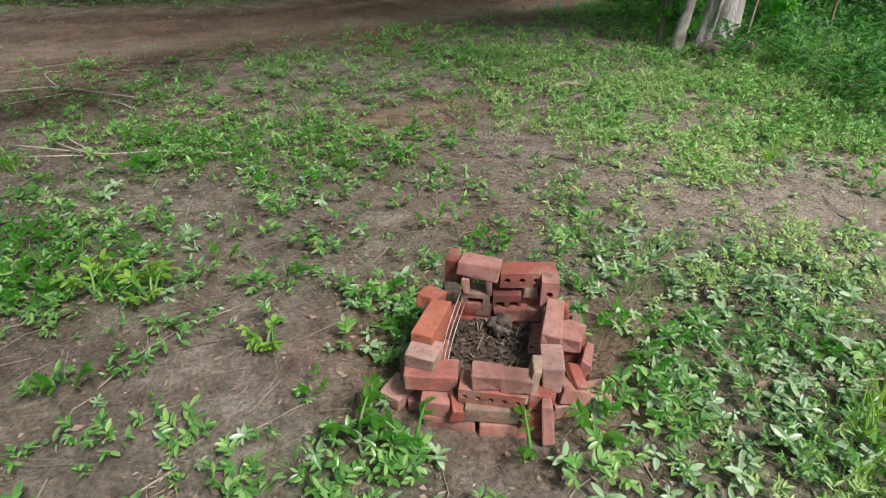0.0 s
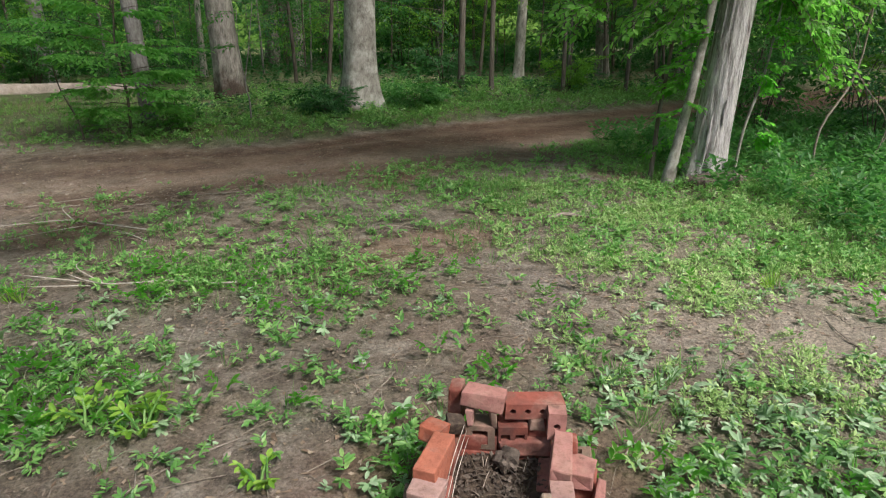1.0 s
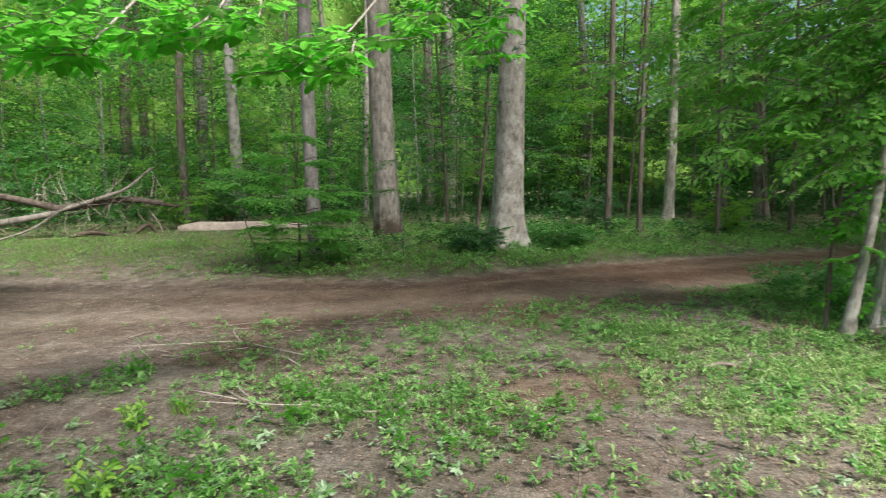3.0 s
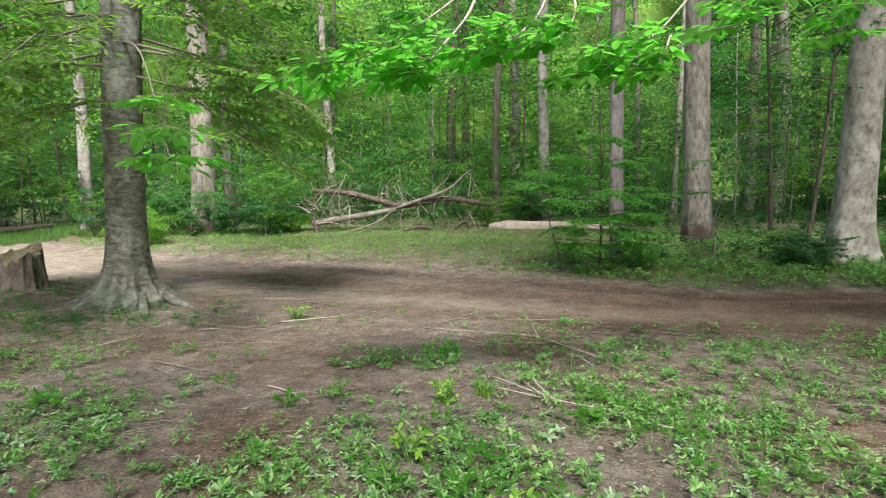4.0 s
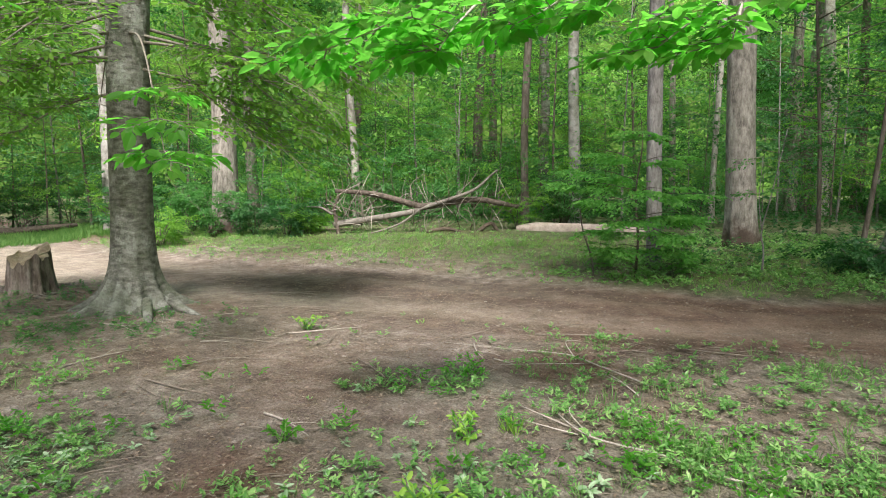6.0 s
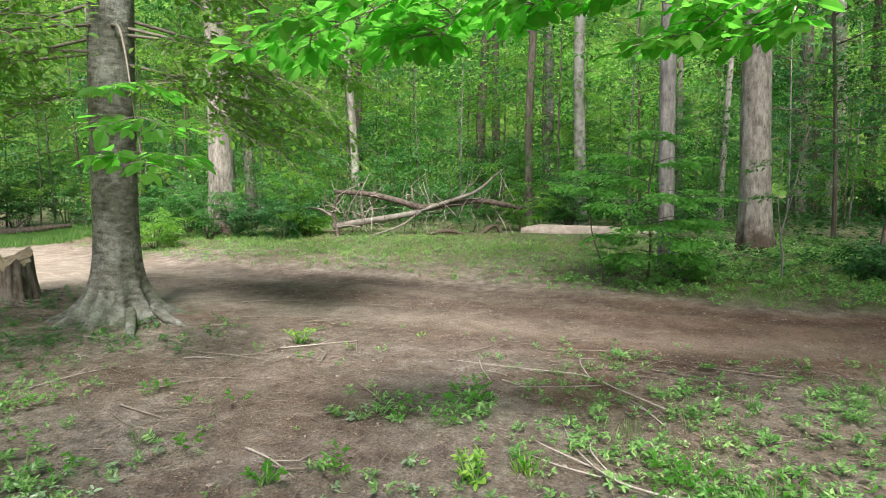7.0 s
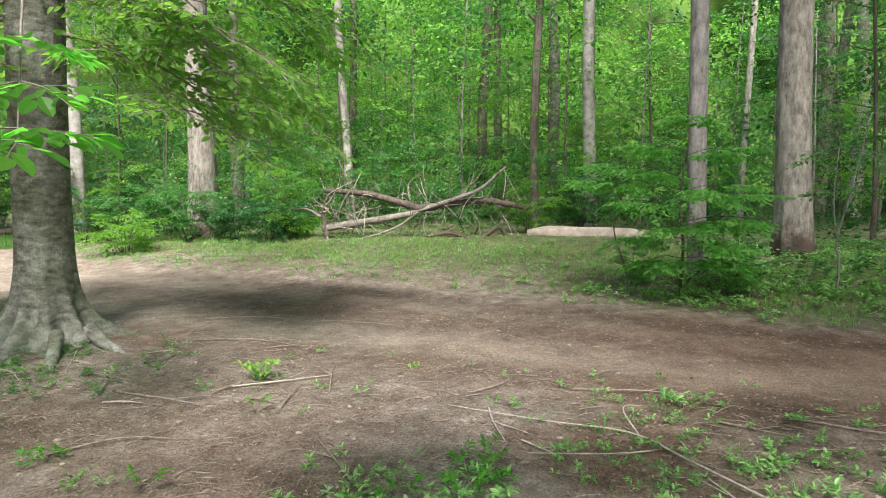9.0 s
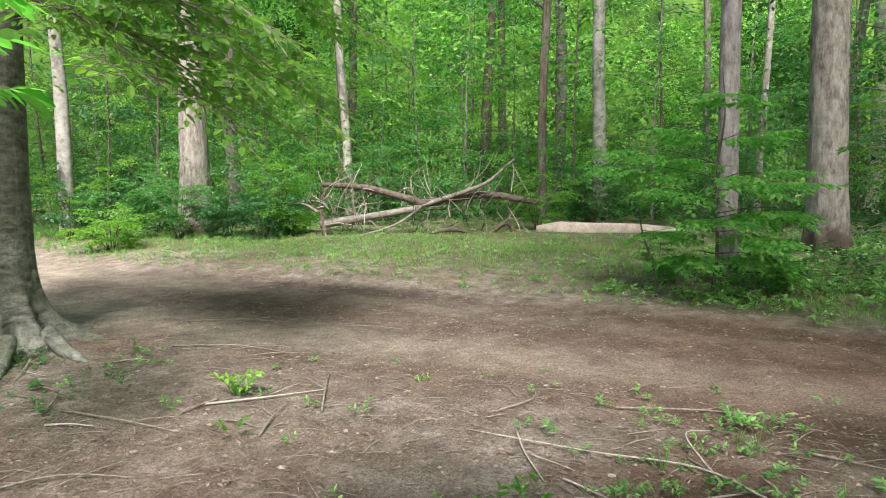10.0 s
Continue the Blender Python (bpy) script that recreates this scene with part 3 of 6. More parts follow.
# long drooping limbs towards the clearing, with broad maple-like leaves at their ends
places, yaws, pitches, sizes = [], [], [], []
for a, out, z0, z1 in ((-17, 3.0, 3.3, 1.74), (-50, 3.1, 3.9, 2.5), (-62, 2.9, 3.6, 2.1)):
    c, s = math.cos(radians(a)), math.sin(radians(a))
    o = np.array((np.interp(z0, line[:, 2], line[:, 0]), np.interp(z0, line[:, 2], line[:, 1]), z0))
    mid, tip = o + np.array((c * out * 0.55, s * out * 0.55, (z1 - z0) * 0.3)), np.array((o[0] + c * out, o[1] + s * out, z1))
    limb_part(grey_tree, [o, mid, tip], [0.02, 0.01, 0.004], TWIG, seg=6)
    cv = curve_through([o, mid, tip], 8)
    for k in range(12, len(cv), 2):
        for side in (-1, 1):
            places.append(cv[k]), yaws.append(a + side * 50 + rng.normal(0, 15)), pitches.append(rng.normal(-6, 8)), sizes.append(rng.uniform(0.35, 0.6))
    places.append(tip), yaws.append(a), pitches.append(-12), sizes.append(0.5)
add_sprays(grey_tree, rng, places, yaws, pitches, sizes, 0.15, LEAF_NEAR, near=True, name="broad_leaves", templates=FLAT, roll=10, label="broad fresh green leaves on drooping twigs")

# the weathered stump
def build_stump():
    x, y = -10.35, 2.85
    t = thing("tree_stump", "weathered broken tree stump with a pale jagged top", "stump", pose(x, y, float(height(x, y))))
    n, seg = 16, 96
    v, f = tube(np.stack([np.zeros(n), np.zeros(n), np.linspace(-0.1, 0.62, n)], -1), 0.3, seg)
    v = np.array(v).reshape(n, seg, 3)
    for i in range(n):
        for j in range(seg):
            a = 2 * math.pi * j / seg
            k = i / (n - 1)
            ridges = 0.07 * math.sin(9 * a + 1.2 * math.sin(2 * a)) + 0.05 * math.sin(17 * a + 2 * k) + 0.03 * math.sin(29 * a - 3 * k)
            rad = 0.29 * (1 - 0.16 * k) * (1 + 0.55 * math.exp(-k * 6) * (0.6 + 0.6 * math.cos(6 * a + 1)) + ridges * (1 - 0.4 * k) + 0.07 * math.sin(3 * a + 1))
            top = 0.52 + 0.10 * math.sin(a - 0.5) + 0.05 * math.sin(3 * a + 2.2) + 0.035 * math.sin(7 * a + 2) + 0.02 * math.sin(13 * a + 1)
            v[i, j] = (rad * math.cos(a), rad * math.sin(a), -0.1 + (top + 0.1) * k)
    part("bark", mesh_of("bark", v.reshape(-1, 3), f, STUMP_BARK), t)
    rim = v[-1]
    inner = np.stack([rim * np.array((0.93, 0.93, 1)) - np.array((0, 0, 0.012)), rim * np.array((0.6, 0.6, 1)) - np.array((0, 0, 0.05)), rim * np.array((0.25, 0.25, 0.8)) - np.array((0, 0, 0.03))])
    verts = np.concatenate([rim[None], inner]).reshape(-1, 3)
    faces = [[i * seg + j, i * seg + (j + 1) % seg, (i + 1) * seg + (j + 1) % seg, (i + 1) * seg + j] for i in range(3) for j in range(seg)]
    me = mesh_of("broken_top", verts, faces, CUT_WOOD, False)
    bm = bmesh.new()
    bm.from_mesh(me)
    bmesh.ops.holes_fill(bm, edges=[e for e in bm.edges if e.is_boundary])
    bm.to_mesh(me)
    part("broken_top", me, t, "pale jagged broken wood")


build_stump()

# unseen tall trees added round the clearing so that their crowns shade it: x, y, trunk radius, height, crown radius,
# its foot and top, sprays, leaf
for i, (x, y, rad, tall, wide, low, high, count, leaf) in enumerate((
        (-0.9, -3.6, 0.11, 13.0, 1.9, 7.0, 12.0, 90, 0.22), (9.2, 8.8, 0.26, 13.0, 3.6, 7.0, 12.0, 200, 0.3), (-4.6, -0.6, 0.16, 13.0, 2.0, 7.0, 12.0, 16, 0.25),
        (12.2, 11.2, 0.26, 13.0, 4.0, 7.0, 12.0, 220, 0.3), (4.2, -1.4, 0.16, 24.0, 2.6, 17.5, 23.0, 165, 0.3), (10.7, 5.7, 0.2, 13.0, 3.0, 7.0, 12.0, 180, 0.3),
        (6.8, 1.4, 0.14, 18.5, 2.0, 13.0, 18.0, 60, 0.28), (7.1, 0.0, 0.14, 18.5, 2.0, 13.0, 18.0, 120, 0.28), (5.5, -1.2, 0.13, 18.5, 1.6, 13.0, 18.0, 40, 0.28), (1.9, -2.7, 0.09, 10.5, 1.7, 6.2, 10.0, 60, 0.2), (-18.6, -0.6, 0.24, 13.0, 3.6, 7.0, 12.0, 170, 0.3))):
    tagged(big_tree("shade_tree", "unseen tall leafy tree added to shade the clearing", x, y, rad, tall, (0.0, 0.0), BROWN_BARK, (wide, low, high, count, leaf), seed=16.0 + i, flare=0.3, seg=24)[0], group="shade trees")

# the large trees beyond the road
big_tree("pale_tree", "tall pale-barked tree with a flared foot beyond the road", -1.38, 12.5, 0.30, 13.0, (0.045, 0.01), PALE_BARK, (4.0, 8.0, 14.0, 160, 0.26),
         seed=1.0, flare=0.75, lobes=4, fall=0.45, furrow=0.012, bow=0.05)
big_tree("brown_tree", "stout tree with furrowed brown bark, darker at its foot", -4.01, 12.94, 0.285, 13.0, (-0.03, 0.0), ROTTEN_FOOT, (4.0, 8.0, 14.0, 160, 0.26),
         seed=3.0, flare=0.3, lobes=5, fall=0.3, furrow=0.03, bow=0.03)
big_tree("slim_grey_tree", "slim grey tree standing among saplings", -4.69, 10.56, 0.135, 11.0, (-0.035, 0.0), FURROWED, (3.2, 7.0, 12.0, 110, 0.26), seed=4.0, flare=0.15, furrow=0.02, bow=0.05)
bend_tree = big_tree("white_tree", "white-barked tree by the bend of the track", -20.7, 7.47, 0.19, 12.0, (-0.015, -0.01), WHITE_BARK, (3.0, 7.0, 13.0, 90), seed=5.0, flare=0.15, furrow=0.01)[0]
ivy = np.random.default_rng(3)
add_sprays(bend_tree, ivy, [(0.2, -0.14, z) for z in (0.7, 0.95, 1.2, 1.45, 1.7, 1.9)], ivy.uniform(-120, 0, 6), ivy.uniform(-40, 10, 6), [0.3] * 6, 0.09, LEAF_DARK, name="ivy")
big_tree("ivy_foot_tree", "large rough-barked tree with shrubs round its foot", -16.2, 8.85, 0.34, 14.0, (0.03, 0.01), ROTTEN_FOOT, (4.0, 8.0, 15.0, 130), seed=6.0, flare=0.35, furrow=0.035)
big_tree("thin_grey_tree", "thin grey tree behind the fallen trunk", -15.4, 12.9, 0.13, 13.0, (0.004, 0.0), PALE_BARK, (2.6, 8.0, 14.0, 70), seed=7.0, flare=0.2, bow=0.12)
big_tree("white_tree", "pale white-barked tree deep in the wood", -10.0, 17.05, 0.19, 14.0, (0.0, 0.0), WHITE_BARK, (3.0, 8.0, 15.0, 80), seed=8.0, flare=0.1)
big_tree("dark_tree", "dark slim trunk behind the pale log", -11.2, 16.1, 0.13, 9.0, (0.01, 0.0), DARK_BARK, (2.6, 4.0, 9.0, 70), seed=9.0, flare=0.15)

# woodland trees farther in
FAR_TREES = ((-6.4, 27.0, 0.22), (-5.5, 27.5, 0.26), (-4.6, 29.0, 0.2), (-8.0, 33.0, 0.3), (-6.7, 31.0, 0.26), (0.8, 15.6, 0.08), (1.55, 15.5, 0.06), (0.4, 25.0, 0.17),
             (3.3, 15.4, 0.05), (2.7, 19.0, 0.15), (-15.5, 19.0, 0.2), (-13.5, 20.5, 0.22), (-20.0, 12.0, 0.2), (-24.0, 5.0, 0.28), (-19.0, 16.0, 0.17),
             (-2.0, 21.0, 0.12), (5.5, 20.0, 0.2), (8.0, 17.0, 0.22), (13.8, 15.2, 0.24), (9.0, 22.0, 0.2), (-9.0, 22.0, 0.12), (-7.0, 20.0, 0.1), (-17.5, 22.5, 0.2))
proto = {}
frng = random.Random(4)
for i, (x, y, rad) in enumerate(FAR_TREES):
    kind = 2 if rad < 0.1 else i % 4
    bark = (BROWN_BARK, PALE_BARK, DARK_BARK, GREY_BARK)[kind]
    if kind not in proto:
        proto[kind] = big_tree("forest_tree", ("brown", "pale grey", "dark", "grey mossy")[kind] + " forest tree among dense undergrowth", x, y, 0.2, 14.0,
                               (0.02 * (kind - 1.5), 0.01), bark, (3.0, 7.5, 15.0, 70), seed=11.0 + kind, flare=0.25, seg=20)[0]
        tagged(proto[kind], group="forest trees")
        ob = proto[kind]
        ob.scale = (rad / 0.2, rad / 0.2, 1.0)
    else:
        ob = copy_thing(proto[kind], Matrix.Identity(4))
        ob.matrix_basis = pose(x, y, float(height(x, y)) - 0.03, frng.uniform(-2, 2), frng.uniform(-2, 2), frng.uniform(0, 360))
        ob.scale = (rad / 0.2, rad / 0.2, frng.uniform(0.85, 1.15))


# ---- young trees and understory ----
def young_tree(name, label, seed, tall, spread, low, leaf, material, sprays=3):
    """A sapling: thin trunk, limbs in tiers, flat leafy sprays."""
    rng = np.random.default_rng(seed)
    t = thing(name, label, "sapling", group="young trees")
    line = trunk_line(tall, (rng.normal(0, 0.04), rng.normal(0, 0.04)), 0.12, seed, 14)
    w = 0.006 * tall + 0.006
    part("trunk", tube_mesh("trunk", line, [w, w * 0.7, w * 0.3], (DARK_BARK, FURROWED, DARK_BARK)[seed % 3], 7), t)
    places, yaws, pitches, sizes = [], [], [], []
    z, a = low, rng.uniform(0, 360)
    while z < tall * 0.98:
        k = (z - low) / (tall - low)
        ln = spread * (0.45 + 0.9 * math.sin(math.pi * (0.25 + 0.7 * k))) * rng.uniform(0.6, 1.1)
        a += 137 + rng.normal(0, 25)
        o = np.array([np.interp(z, line[:, 2], line[:, 0]), np.interp(z, line[:, 2], line[:, 1]), z])
        d = np.array([math.cos(radians(a)), math.sin(radians(a)), rng.uniform(0.0, 0.5)])
        limb_part(t, [o, o + d * ln * 0.5, o + d * ln - np.array((0, 0, 0.12 * ln))], [w * 0.3, w * 0.08], DARK_BARK, seg=3, steps=2)
        for i in range(sprays):
            f = 0.3 + 0.7 * (i + rng.uniform(0, 0.8)) / sprays
            places.append(o + d * ln * f - np.array((0, 0, 0.12 * ln * f * f)))
            yaws.append(a + (0 if i == sprays - 1 else rng.choice((-50, 50)) + rng.normal(0, 15)))
            pitches.append(rng.normal(-5, 14))
            sizes.append(rng.uniform(0.6, 1.15))
        z += tall * 0.045 * rng.uniform(0.6, 1.4)
    v, f = Sprays(rng, places, yaws, pitches, sizes).leaves(leaf)
    part("crown", mesh_of("crown", v, f, material, False), t)
    return t


PROTOS = [young_tree("young_tree", "young tree with flat tiers of " + w + " leaves in the wood", 31 + i, tall, spread, low, leaf, m)
          for i, (tall, spread, low, leaf, m, w) in enumerate((
              (6.0, 1.5, 1.2, 0.095, LEAF, "bright green"), (4.2, 1.2, 0.6, 0.085, LEAF, "fresh green"), (8.0, 1.7, 2.0, 0.10, LEAF_YELLOW, "yellow-green"),
              (3.0, 1.0, 0.4, 0.08, LEAF_DARK, "dark green"), (7.0, 1.6, 1.6, 0.10, LEAF_DARK, "deep green"), (5.0, 1.4, 0.9, 0.09, LEAF_YELLOW, "light green")))]


def free(x, y):
    """Whether a young tree may stand here: off the road, the grass and the sight line to the fallen trunk."""
    f = float(past_road(x, y))
    if f < 2.0 and x > -23:
        return False
    d = math.hypot(x, y)
    side = math.degrees(math.atan2(-x, y))
    if 22 < side < 66 and d < 20.5:
        return False
    return d > 10.5


spots, tries = [], 0
yr = random.Random(12)
while len(spots) < 104 and tries < 6000:
    tries += 1
    a, d = radians(yr.uniform(-52, 88)), 10 + 17 * yr.random() ** 0.8
    x, y = -d * math.sin(a), d * math.cos(a)
    if free(x, y) and all((x - p) ** 2 + (y - q) ** 2 > 1.3 for p, q in spots) and all((x - p) ** 2 + (y - q) ** 2 > 0.5 for p, q, _ in FAR_TREES):
        side = math.degrees(a)
        if (x > -7 and d < 19) or (d < 24 and -30 < side < 22 and yr.random() < 0.6):
            continue
        spots.append((x, y))
spots += [(1.2, 21.0), (2.4, 23.0), (0.2, 24.5), (3.6, 20.6), (-3.2, 23.5), (-1.0, 25.5), (5.0, 23.2)]
for i, (x, y) in enumerate(spots):
    m = pose(x, y, float(height(x, y)) - 0.02, 0, 0, yr.uniform(0, 360))
    pick = yr.choice((0, 2, 4, 5, 4)) if math.hypot(x, y) < 20 and x > -4 else i % 6
    if i < 6:
        PROTOS[i].matrix_basis = m
        pick = i
    else:
        ob = copy_thing(PROTOS[pick], m)
        s = yr.uniform(0.85, 1.25)
        ob.scale = (s, s, s)

for x, y in ((-2.3, 14.6), (-3.4, 16.4), (1.6, 19.6), (2.2, 22.2), (0.9, 24.2), (6.5, 14.0), (8.4, 14.8), (5.2, 16.5), (10.5, 13.2), (12.0, 11.0)):
    ob = copy_thing(PROTOS[4 if x < 0 else 2], pose(x, y, float(height(x, y)) - 0.02, 0, 0, 70 * x))
    ob.scale = (1.2, 1.2, 1.2)


def far_woods():
    """The wall of leaves deep in the wood, all round the clearing: uneven tiers in three leaf tones that put sun and
    shade into colour, with dark gaps.
    """
    rng = np.random.default_rng(77)
    clumps, n = 1150, 16500
    ca = np.radians(np.where(rng.random(clumps) < 0.88, rng.uniform(-58, 98, clumps), rng.uniform(98, 302, clumps)))
    seen = np.abs(np.degrees(ca) - 20) < 78
    cd = np.where(seen, 20.5 + 28.5 * rng.random(clumps) ** 0.8, 27 + 14 * rng.random(clumps))
    cx, cy = -cd * np.sin(ca), cd * np.cos(ca)
    cz = np.where(seen & (cy > 4), 19, 8) * rng.random(clumps) ** 1.15
    wide = rng.uniform(0.5, 1.5, clumps)
    more = rng.random(clumps) < 0.2
    ma, md = np.radians(rng.uniform(-48, 4, clumps)), rng.uniform(24, 42, clumps)
    cx, cy, cz = np.where(more, -md * np.sin(ma), cx), np.where(more, md * np.cos(ma), cy), np.where(more, rng.uniform(3, 17, clumps), cz)
    own = rng.integers(0, clumps, n)
    x, y = cx[own] + rng.normal(0, 1, n) * wide[own], cy[own] + rng.normal(0, 1, n) * wide[own]
    z = height(x, y) + 0.2 + np.maximum(0, cz[own] + rng.normal(0, 0.32, n) * wide[own] - 0.12 * np.hypot(x - cx[own], y - cy[own]) ** 2)
    a, d = np.degrees(np.arctan2(-x, y)), np.hypot(x, y)
    keep = past_road(x, y) * (x < 12) * (y > 5) + 50 * ((x >= 12) | (y <= 5)) > 3
    keep &= ~((x < -8) & (x > -25) & (y < 6.0) & (y > 1.0) & (z < 2.5))
    # low and distant sprays take a darker leaf: shade put into the colour
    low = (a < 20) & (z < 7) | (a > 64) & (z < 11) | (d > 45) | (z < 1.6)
    leaf_tone = rng.choice(3, clumps, p=(0.6, 0.22, 0.18))[own]
    leaf_tone = np.where(low, np.where(leaf_tone == 0, 1, 2), leaf_tone)
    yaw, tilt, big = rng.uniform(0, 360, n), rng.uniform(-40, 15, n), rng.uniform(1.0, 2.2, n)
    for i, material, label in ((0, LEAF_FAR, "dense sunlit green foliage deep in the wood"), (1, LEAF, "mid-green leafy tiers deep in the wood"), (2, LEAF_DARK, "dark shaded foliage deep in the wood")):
        s = keep & (leaf_tone == i)
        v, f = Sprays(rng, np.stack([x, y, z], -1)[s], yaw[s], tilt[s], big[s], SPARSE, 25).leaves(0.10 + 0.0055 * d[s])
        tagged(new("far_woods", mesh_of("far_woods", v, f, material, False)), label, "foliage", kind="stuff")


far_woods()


def far_backdrop():
    """The farthest wall of the wood, beyond all that shifts as the eye moves."""
    k = Nodes("far_leaf_wall", 0.9, 0.1)
    at = k.where()
    # the wood's dark inside and lit leaves are painted here as noise
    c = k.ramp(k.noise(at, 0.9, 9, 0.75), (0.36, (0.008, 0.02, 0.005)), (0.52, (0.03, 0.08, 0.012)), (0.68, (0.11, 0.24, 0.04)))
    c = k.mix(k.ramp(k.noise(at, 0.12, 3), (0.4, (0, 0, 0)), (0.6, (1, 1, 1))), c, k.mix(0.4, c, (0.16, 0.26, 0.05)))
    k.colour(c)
    n = 220
    a = np.linspace(0, 2 * np.pi, n)
    d = 62 + 3 * np.sin(7 * a) + 2 * np.sin(23 * a)
    rows = []
    for z in np.linspace(0, 1, 9):
        top = np.where(np.abs(np.degrees(a) - 20) < 85, 24, 12) + 3 * np.sin(11 * a) + 2 * np.sin(29 * a + 1)
        out = d + 3 * np.sin(17 * a + 6 * z) * z + 2.0 * np.sin(41 * a - 9 * z)
        rows.append(np.stack([-out * np.sin(a), out * np.cos(a), -1 + (top + 1) * z], -1))
    v = np.concatenate(rows)
    i, j = np.meshgrid(np.arange(8), np.arange(n - 1), indexing="ij")
    f = np.stack([i * n + j, i * n + j + 1, (i + 1) * n + j + 1, (i + 1) * n + j], -1).reshape(-1, 4)
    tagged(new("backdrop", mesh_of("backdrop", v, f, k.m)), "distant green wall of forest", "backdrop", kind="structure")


far_backdrop()

# ---- the pale tree by the fire pit's clearing, with its stems and vines ----
T9 = (2.99, 6.5)
shag, line9, r9 = big_tree("shaggy_tree", "pale tree with peeling shaggy bark and climbing vines", *T9, 0.17, 13.5, (0.09, 0.03), SHAG_BARK, (4.2, 9.0, 13.5, 130, 0.24),
                           seed=2.6, flare=0.3, lobes=5, fall=0.3, furrow=0.03, seg=72, bow=0.04)
strips = []
srng = random.Random(8)
for i in range(46):
    a, z, ln = srng.uniform(0, 2 * math.pi), srng.uniform(0.15, 4.2), srng.uniform(0.25, 0.7)
    for_w = srng.uniform(0.010, 0.024)
    pts = []
    for k in range(5):
        h = z + ln * k / 4
        rr = np.interp(h, line9[:, 2], r9) * 1.02 + 0.02 * (1 - math.sin(math.pi * k / 4)) * srng.uniform(0.4, 1.2)
        b = a + 0.05 * math.sin(h * 3)
        pts.append((np.interp(h, line9[:, 2], line9[:, 0]) + rr * math.cos(b), np.interp(h, line9[:, 2], line9[:, 1]) + rr * math.sin(b), h))
    strips.append(tube(pts, [for_w * 0.3, for_w, for_w * 0.9, for_w * 0.3], 5))
v, f = joined(strips)
tagged(part("loose_bark", mesh_of("loose_bark", v, f, SHAG_BARK), shag, "loose curling strips of pale bark"), kind="stuff")
foot = [(-0.32, -0.24, 0.02), (-0.1, -0.33, 0.05), (0.15, -0.3, 0.06), (0.36, -0.2, 0.02)]
limb_part(shag, foot, [0.06, 0.085, 0.08, 0.05], STUMP_BARK, "root", "weathered grey root ledge", 10)
stem_m = [(-0.52, -0.29, -0.1), (-0.44, -0.27, 0.4), (-0.33, -0.25, 1.1), (-0.22, -0.2, 1.9), (-0.1, -0.12, 2.8), (0.0, 0.0, 3.8)]
limb_part(shag, stem_m, [0.085, 0.05, 0.042, 0.04, 0.035, 0.02], PALE_BARK, "side_stem", "slim pale stem leaning on the trunk", 10, 8)
limb_part(shag, [(0.40, 0.14, -0.1), (0.43, 0.12, 0.5), (0.55, 0.1, 1.1), (0.62, 0.12, 1.7), (0.75, 0.2, 2.6)], [0.02, 0.016, 0.012, 0.006], PALE_BARK, "side_stem", "thin leafy sucker", 6, 6)
limb_part(shag, [(-0.62, -0.1, -0.1), (-0.56, 0.0, 0.7), (-0.5, 0.02, 1.5), (-0.6, 0.0, 2.3)], [0.03, 0.02, 0.01], DARK_BARK, "side_stem", "dark vine stem", 6, 6)
rng = np.random.default_rng(5)
places, yaws, pitches, sizes = [], [], [], []
# low limbs with drooping sprays: out to the track side and out over the weeds
for dx, dy, z1 in ((1.1, 0.1, 1.3), (0.85, 0.1, 1.65), (0.68, 0.1, 2.05), (0.55, 0.15, 1.9), (1.3, 0.3, 1.85), (0.9, 0.2, 2.5), (1.5, 0.4, 2.7), (0.1, -0.4, 2.6), (-0.15, -0.35, 2.9),
                   (-0.62, -0.2, 1.6), (-1.15, 0.05, 1.85), (-0.95, 0.0, 2.15), (-0.7, -0.1, 2.5), (-1.2, 0.45, 2.5), (-0.5, -0.2, 2.05), (-0.35, 0.0, 2.85), (-1.0, 0.2, 2.9), (-1.7, 0.3, 2.7), (-1.5, 0.2, 2.2), (-2.0, 0.5, 3.0), (-1.4, -0.1, 1.75), (-0.8, -0.25, 1.8), (-1.9, 0.1, 2.4), (-2.4, 0.3, 2.7)):
    a, z0, out = math.degrees(math.atan2(dy, dx)), z1 + 0.45 + 0.25 * abs(dx), math.hypot(dx, dy)
    c, s = math.cos(radians(a)), math.sin(radians(a))
    o = np.array((np.interp(z0, line9[:, 2], line9[:, 0]), np.interp(z0, line9[:, 2], line9[:, 1]), z0))
    tip = np.array((dx, dy, z1))
    mid = (o + tip) / 2 + np.array((0, 0, 0.22))
    limb_part(shag, [o, mid, tip], [0.018, 0.011, 0.004], TWIG, seg=6)
    cv = curve_through([o, mid, tip], 6)
    for k in range(6, len(cv), 2):
        places += [cv[k], cv[k]]
        yaws += [a + 50 + rng.normal(0, 25), a - 50 + rng.normal(0, 25)]
        pitches += list(-14 + rng.normal(0, 18, 2))
        sizes += list(rng.uniform(0.3, 0.55, 2))
    places.append(tip), yaws.append(a), pitches.append(-25), sizes.append(0.6)
add_sprays(shag, rng, places, yaws, pitches, sizes, 0.08, LEAF_SHAG, near=True)
places, yaws, pitches, sizes = [], [], [], []
